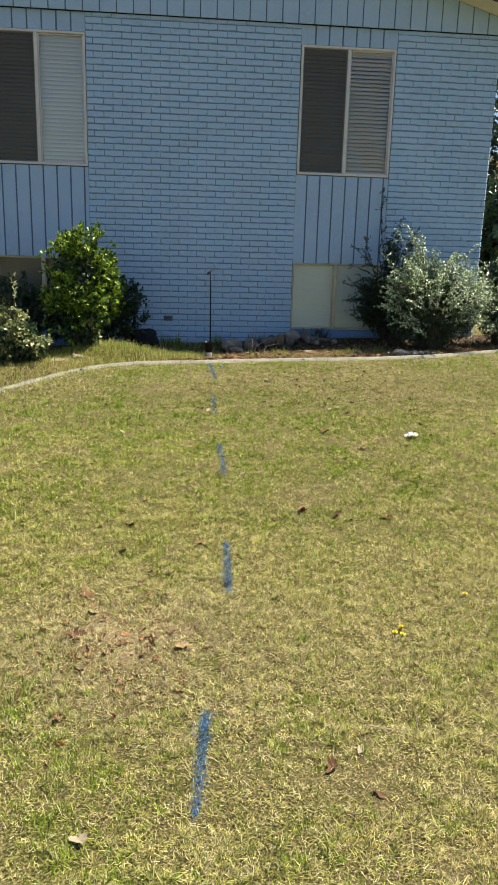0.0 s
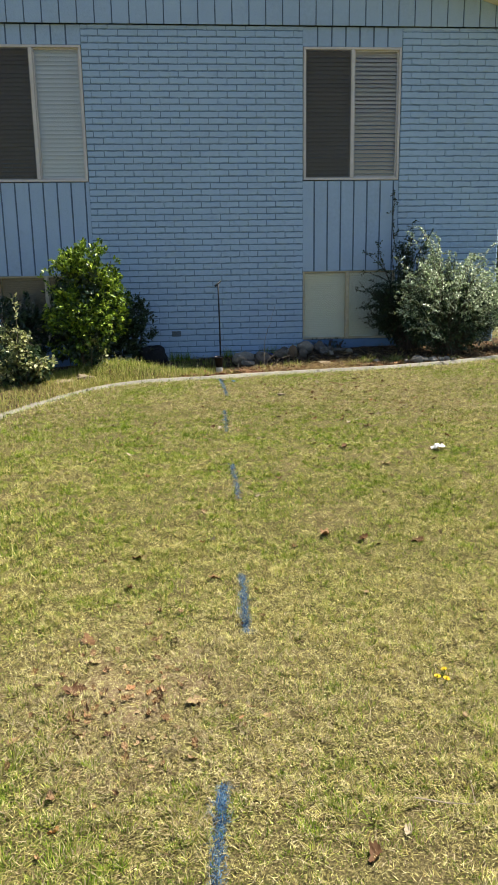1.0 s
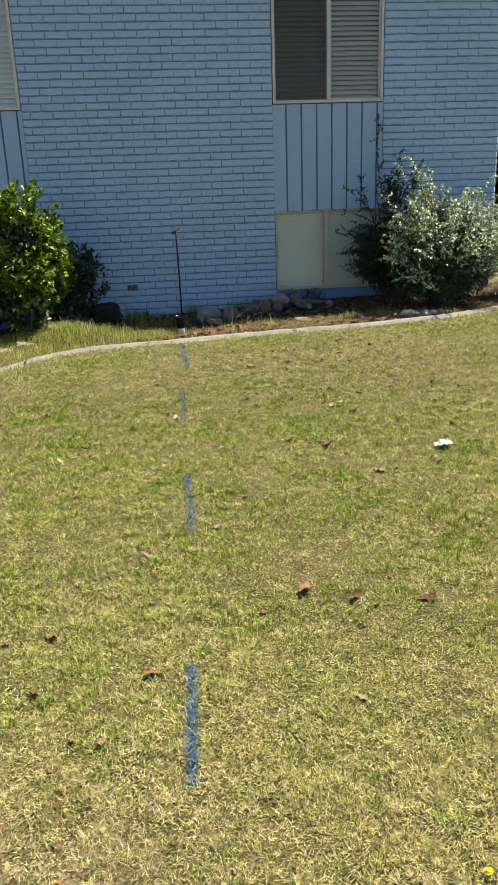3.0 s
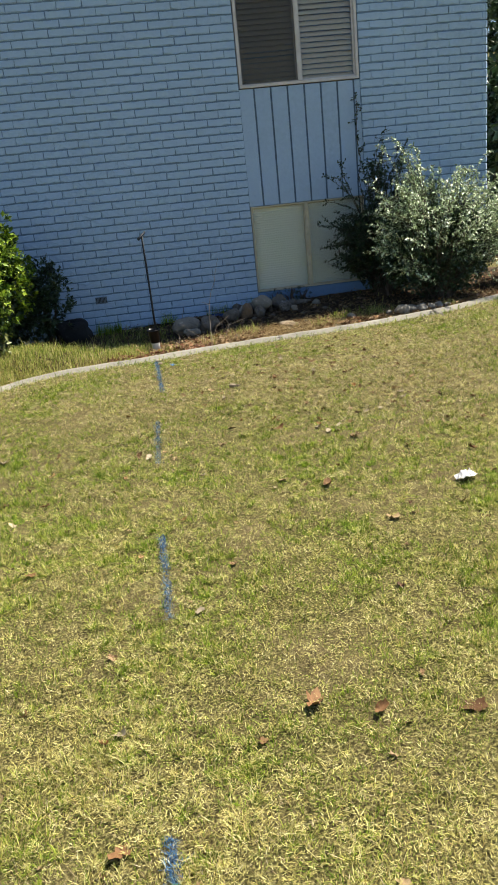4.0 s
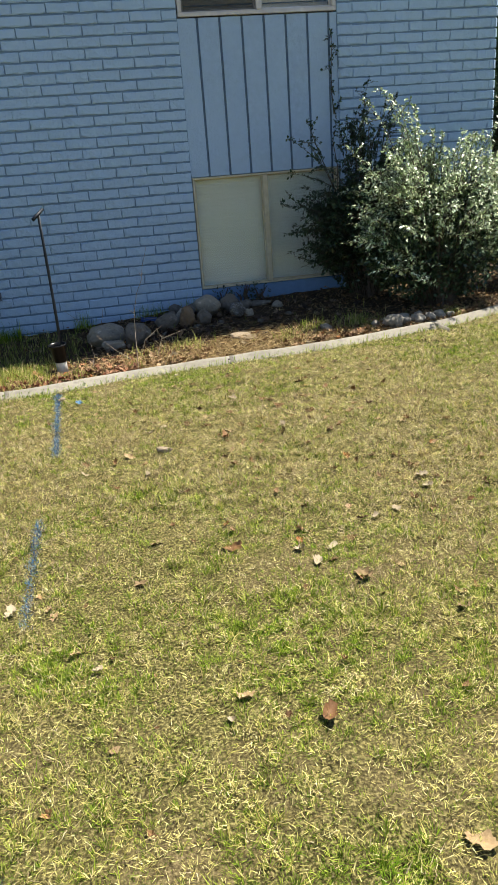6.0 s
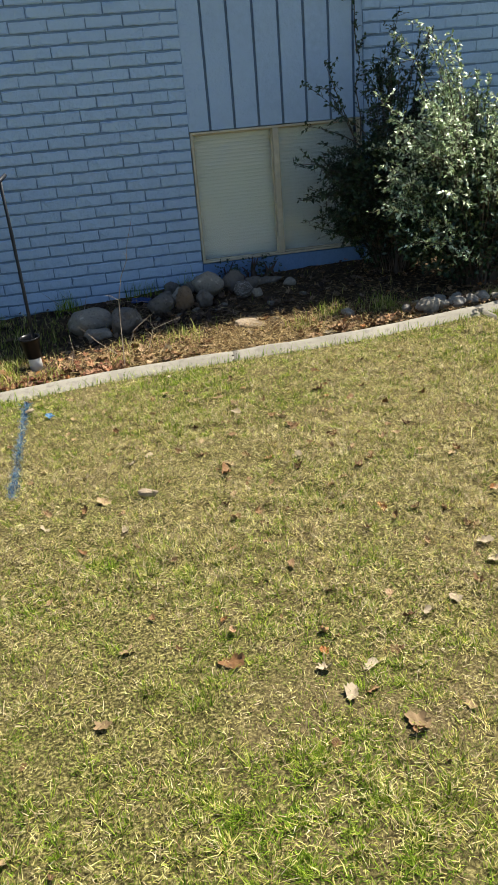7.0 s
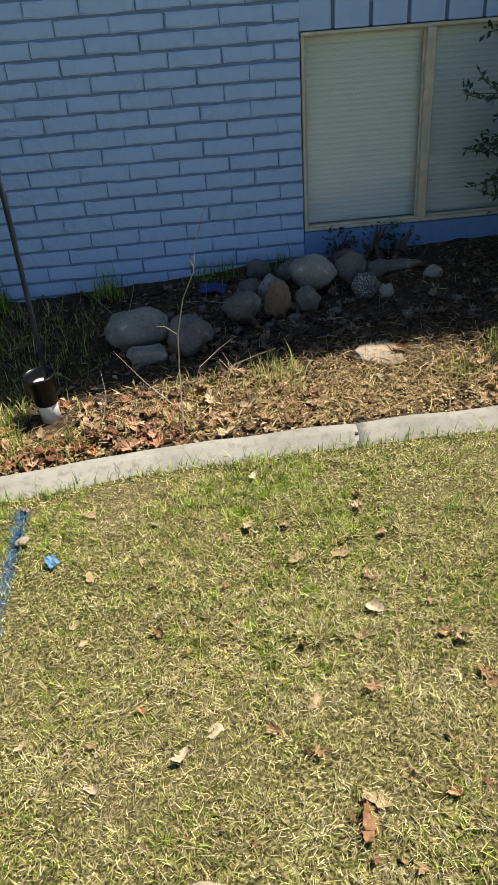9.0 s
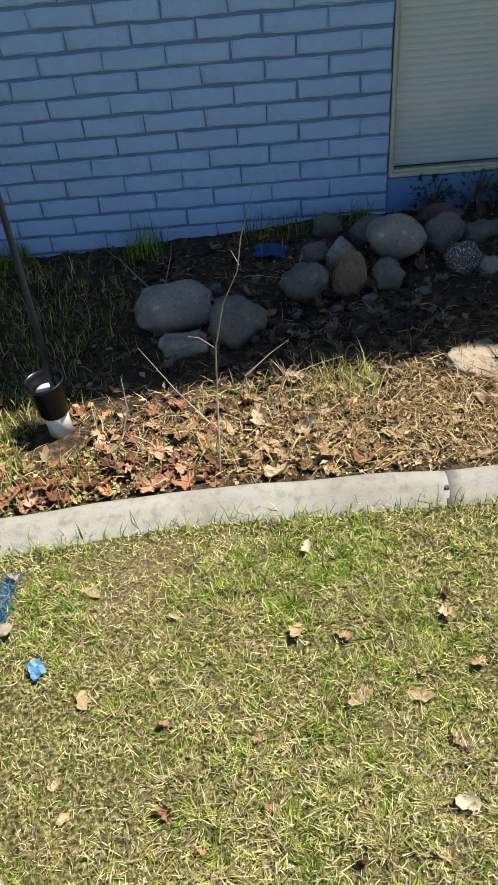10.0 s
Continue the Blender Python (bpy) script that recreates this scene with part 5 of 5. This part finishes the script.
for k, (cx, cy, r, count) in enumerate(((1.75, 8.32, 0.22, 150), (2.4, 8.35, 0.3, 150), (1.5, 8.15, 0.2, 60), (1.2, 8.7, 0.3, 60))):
    leaf_drift("leaf_drift", count, 0, 1, m_shade_litter, "crumpled leaves among the rocks, coloured dark for shade", 80 + k, 0.02, 0.06, (cx, cy, r, 0.6))


def scrap(name, x, y, size, material, label, category, seed, flat=0.35):
    r = random.Random(seed)
    bm = bmesh.new()
    bmesh.ops.create_grid(bm, x_segments=7, y_segments=6, size=0.5)
    for v in bm.verts:
        v.co += Vector((r.uniform(-0.05, 0.05), r.uniform(-0.05, 0.05), flat * (0.5 + noise.noise(v.co * 3.2 + Vector((seed, 0, 0))))))
    bmesh.ops.solidify(bm, geom=bm.faces[:], thickness=0.03)
    ob = new(name, finish(bm, name, material))
    ob.scale = (size, size * 0.75, size * 0.6)
    ob.location = (x, y, on_ground(x, y) + 0.018)
    ob.rotation_euler = (0.1, 0.1, r.uniform(0, 6.28))
    return tagged(ob, label, category)


scrap("paper_scrap", 2.14, 4.465, 0.08, m_whitescrap, "crumpled white paper scrap on the lawn", "litter", 3, 0.6)
# first scrap is added in place of a blob of blue paint on grass
scrap("plastic_scrap", 1.037, 7.144, 0.038, m_bluescrap, "small blue scrap standing in for a paint blob on the grass", "litter", 5, 0.3)
scrap("plastic_scrap", 1.557, 8.76, 0.11, m_darkscrap, "blue plastic scrap in the bed, coloured darker for shade", "litter", 8, 0.2)
rock(0.948, 7.243, 0.042, 0.03, 0.016, 5, 0.4, -0.9, "small pale flat pebble on the grass", name="pebble")
rock(1.384, 6.289, 0.07, 0.03, 0.028, 5, -0.2, -0.2, "weathered tan wood chip on the lawn", name="wood_chip")

flower = thing("dandelion", "yellow dandelion flower in the grass", "flower", (1.36, 2.165, on_ground(1.36, 2.165)), "dandelions")
part("stalk", tube(bmesh.new(), [(0, 0, -0.01), (0.002, 0, 0.022)], [0.0018, 0.0015], 6), m_fresh, flower)
bm = bmesh.new()
for ringr, count, zz in ((0.010, 18, 0.022), (0.007, 14, 0.025), (0.004, 8, 0.027)):
    for k in range(count):
        a = 2 * math.pi * k / count + ringr * 50
        c, s_ = math.cos(a), math.sin(a)
        w = 0.0021
        bm.faces.new([bm.verts.new(q) for q in ((0, 0, zz - 0.004), (ringr * c + w * s_, ringr * s_ - w * c, zz), (ringr * 1.15 * c, ringr * 1.15 * s_, zz + 0.001), (ringr * c - w * s_, ringr * s_ + w * c, zz))])
part("flower_head", bm, m_yellow, flower)
for x, y in ((1.40, 2.20), (1.38, 2.15), (1.739, 2.433)):
    copy_thing(flower, pose(x, y, on_ground(x, y), random.uniform(-15, 15), random.uniform(-15, 15), random.uniform(0, 360)))


# ---- dead twigs ----
def twig(points, r0, label="thin pale dead twig standing in the bed", branches=()):
    t = thing("twig", label, "twig", (0, 0, 0), "dead twigs in the bed")
    part("stem", tube(bmesh.new(), points, list(np.linspace(r0 * 0.75, r0 * 0.25, len(points))), 6), m_twig, t)
    for b in branches:
        part("side_twig", tube(bmesh.new(), b, list(np.linspace(r0 * 0.36, r0 * 0.16, len(b))), 5), m_twig, t)


twig([(1.384, 7.67, 0.22), (1.390, 7.70, 0.33), (1.397, 7.75, 0.457), (1.405, 7.75, 0.57), (1.432, 7.75, 0.68), (1.470, 7.75, 0.757), (1.483, 7.75, 0.83), (1.519, 7.75, 0.94)], 0.0036,
     "tall thin pale dead stem standing behind the kerb", [[(1.405, 7.75, 0.57), (1.37, 7.76, 0.595), (1.345, 7.76, 0.60)], [(1.475, 7.75, 0.77), (1.46, 7.76, 0.80)]])
twig([(1.61, 8.42, 0.27), (1.61, 8.42, 0.381), (1.513, 8.42, 0.402), (1.421, 8.42, 0.405)], 0.0022, "thin dead twig lying over the shaded rocks")
twig([(1.36, 7.86, 0.27), (1.27, 7.95, 0.32), (1.17, 8.05, 0.40)], 0.0028, "fallen pale twig leaning in the bed")
twig([(1.14, 8.56, 0.32), (1.06, 8.6, 0.40), (0.98, 8.62, 0.47)], 0.0028, "pale dead twig behind the big rock")
twig([(1.20, 8.56, 0.33), (1.23, 8.58, 0.42), (1.235, 8.58, 0.46)], 0.003, "short pale twig behind the big rock")
twig([(1.42, 7.92, 0.26), (1.46, 7.94, 0.36), (1.53, 7.98, 0.40), (1.58, 7.99, 0.43)], 0.003, "forked pale twig lying in the bed")
twig([(1.52, 7.88, 0.26), (1.56, 7.92, 0.36), (1.66, 7.94, 0.385), (1.72, 7.94, 0.40)], 0.003, "forked pale twig lying in the bed", [[(1.57, 7.92, 0.36), (1.54, 7.93, 0.41)]])
twig([(1.12, 7.86, 0.24), (1.14, 7.9, 0.31), (1.13, 7.95, 0.38)], 0.0025, "thin dry stalk standing in the bed")
twig([(1.12, 1.635, 0.008), (1.20, 1.60, 0.012), (1.265, 1.59, 0.012), (1.285, 1.68, 0.012)], 0.003, "bent pale twig lying on the lawn")
twig([(0.42, 7.92, 0.24), (0.43, 7.95, 0.36), (0.40, 7.95, 0.42)], 0.003, "thin dead stalk on the grass mound")

# blocks turned 45 degrees, added so the corner shows a sunlit sliver
bm = bmesh.new()
for n in range(-5, 49):
    z, h = 0.572 + COURSE * n, COURSE - 0.012
    vs = box(-0.016, 0.016, -0.016, 0.016, z - h / 2, min(z + h / 2, TOP), bevel=0.003)
    me = finish(vs, "edge", m_brick_far)
    me.transform(Matrix.Translation((EX1 - 0.012, 9.0165, 0)) @ Matrix.Rotation(radians(45), 4, "Z"))
    bm.from_mesh(me)
    bpy.data.meshes.remove(me)
tagged(part("corner_edge", bm, m_brick_far, wall_east, "turned blocks added at the corner to catch a sunlit edge"), kind="stuff")

# ---- the bricks ----
rows = sorted(brick_rows(WX0, WX1, 1.787, 0.17, TOP), key=lambda r: r[1])
lay_bricks(wall_north, rows, 300)
rows = sorted(brick_rows(EX0, EX1, EX0 + 0.003, 0.17, TOP, 0.0015), key=lambda r: r[1])
lay_bricks(wall_east, rows, 300)
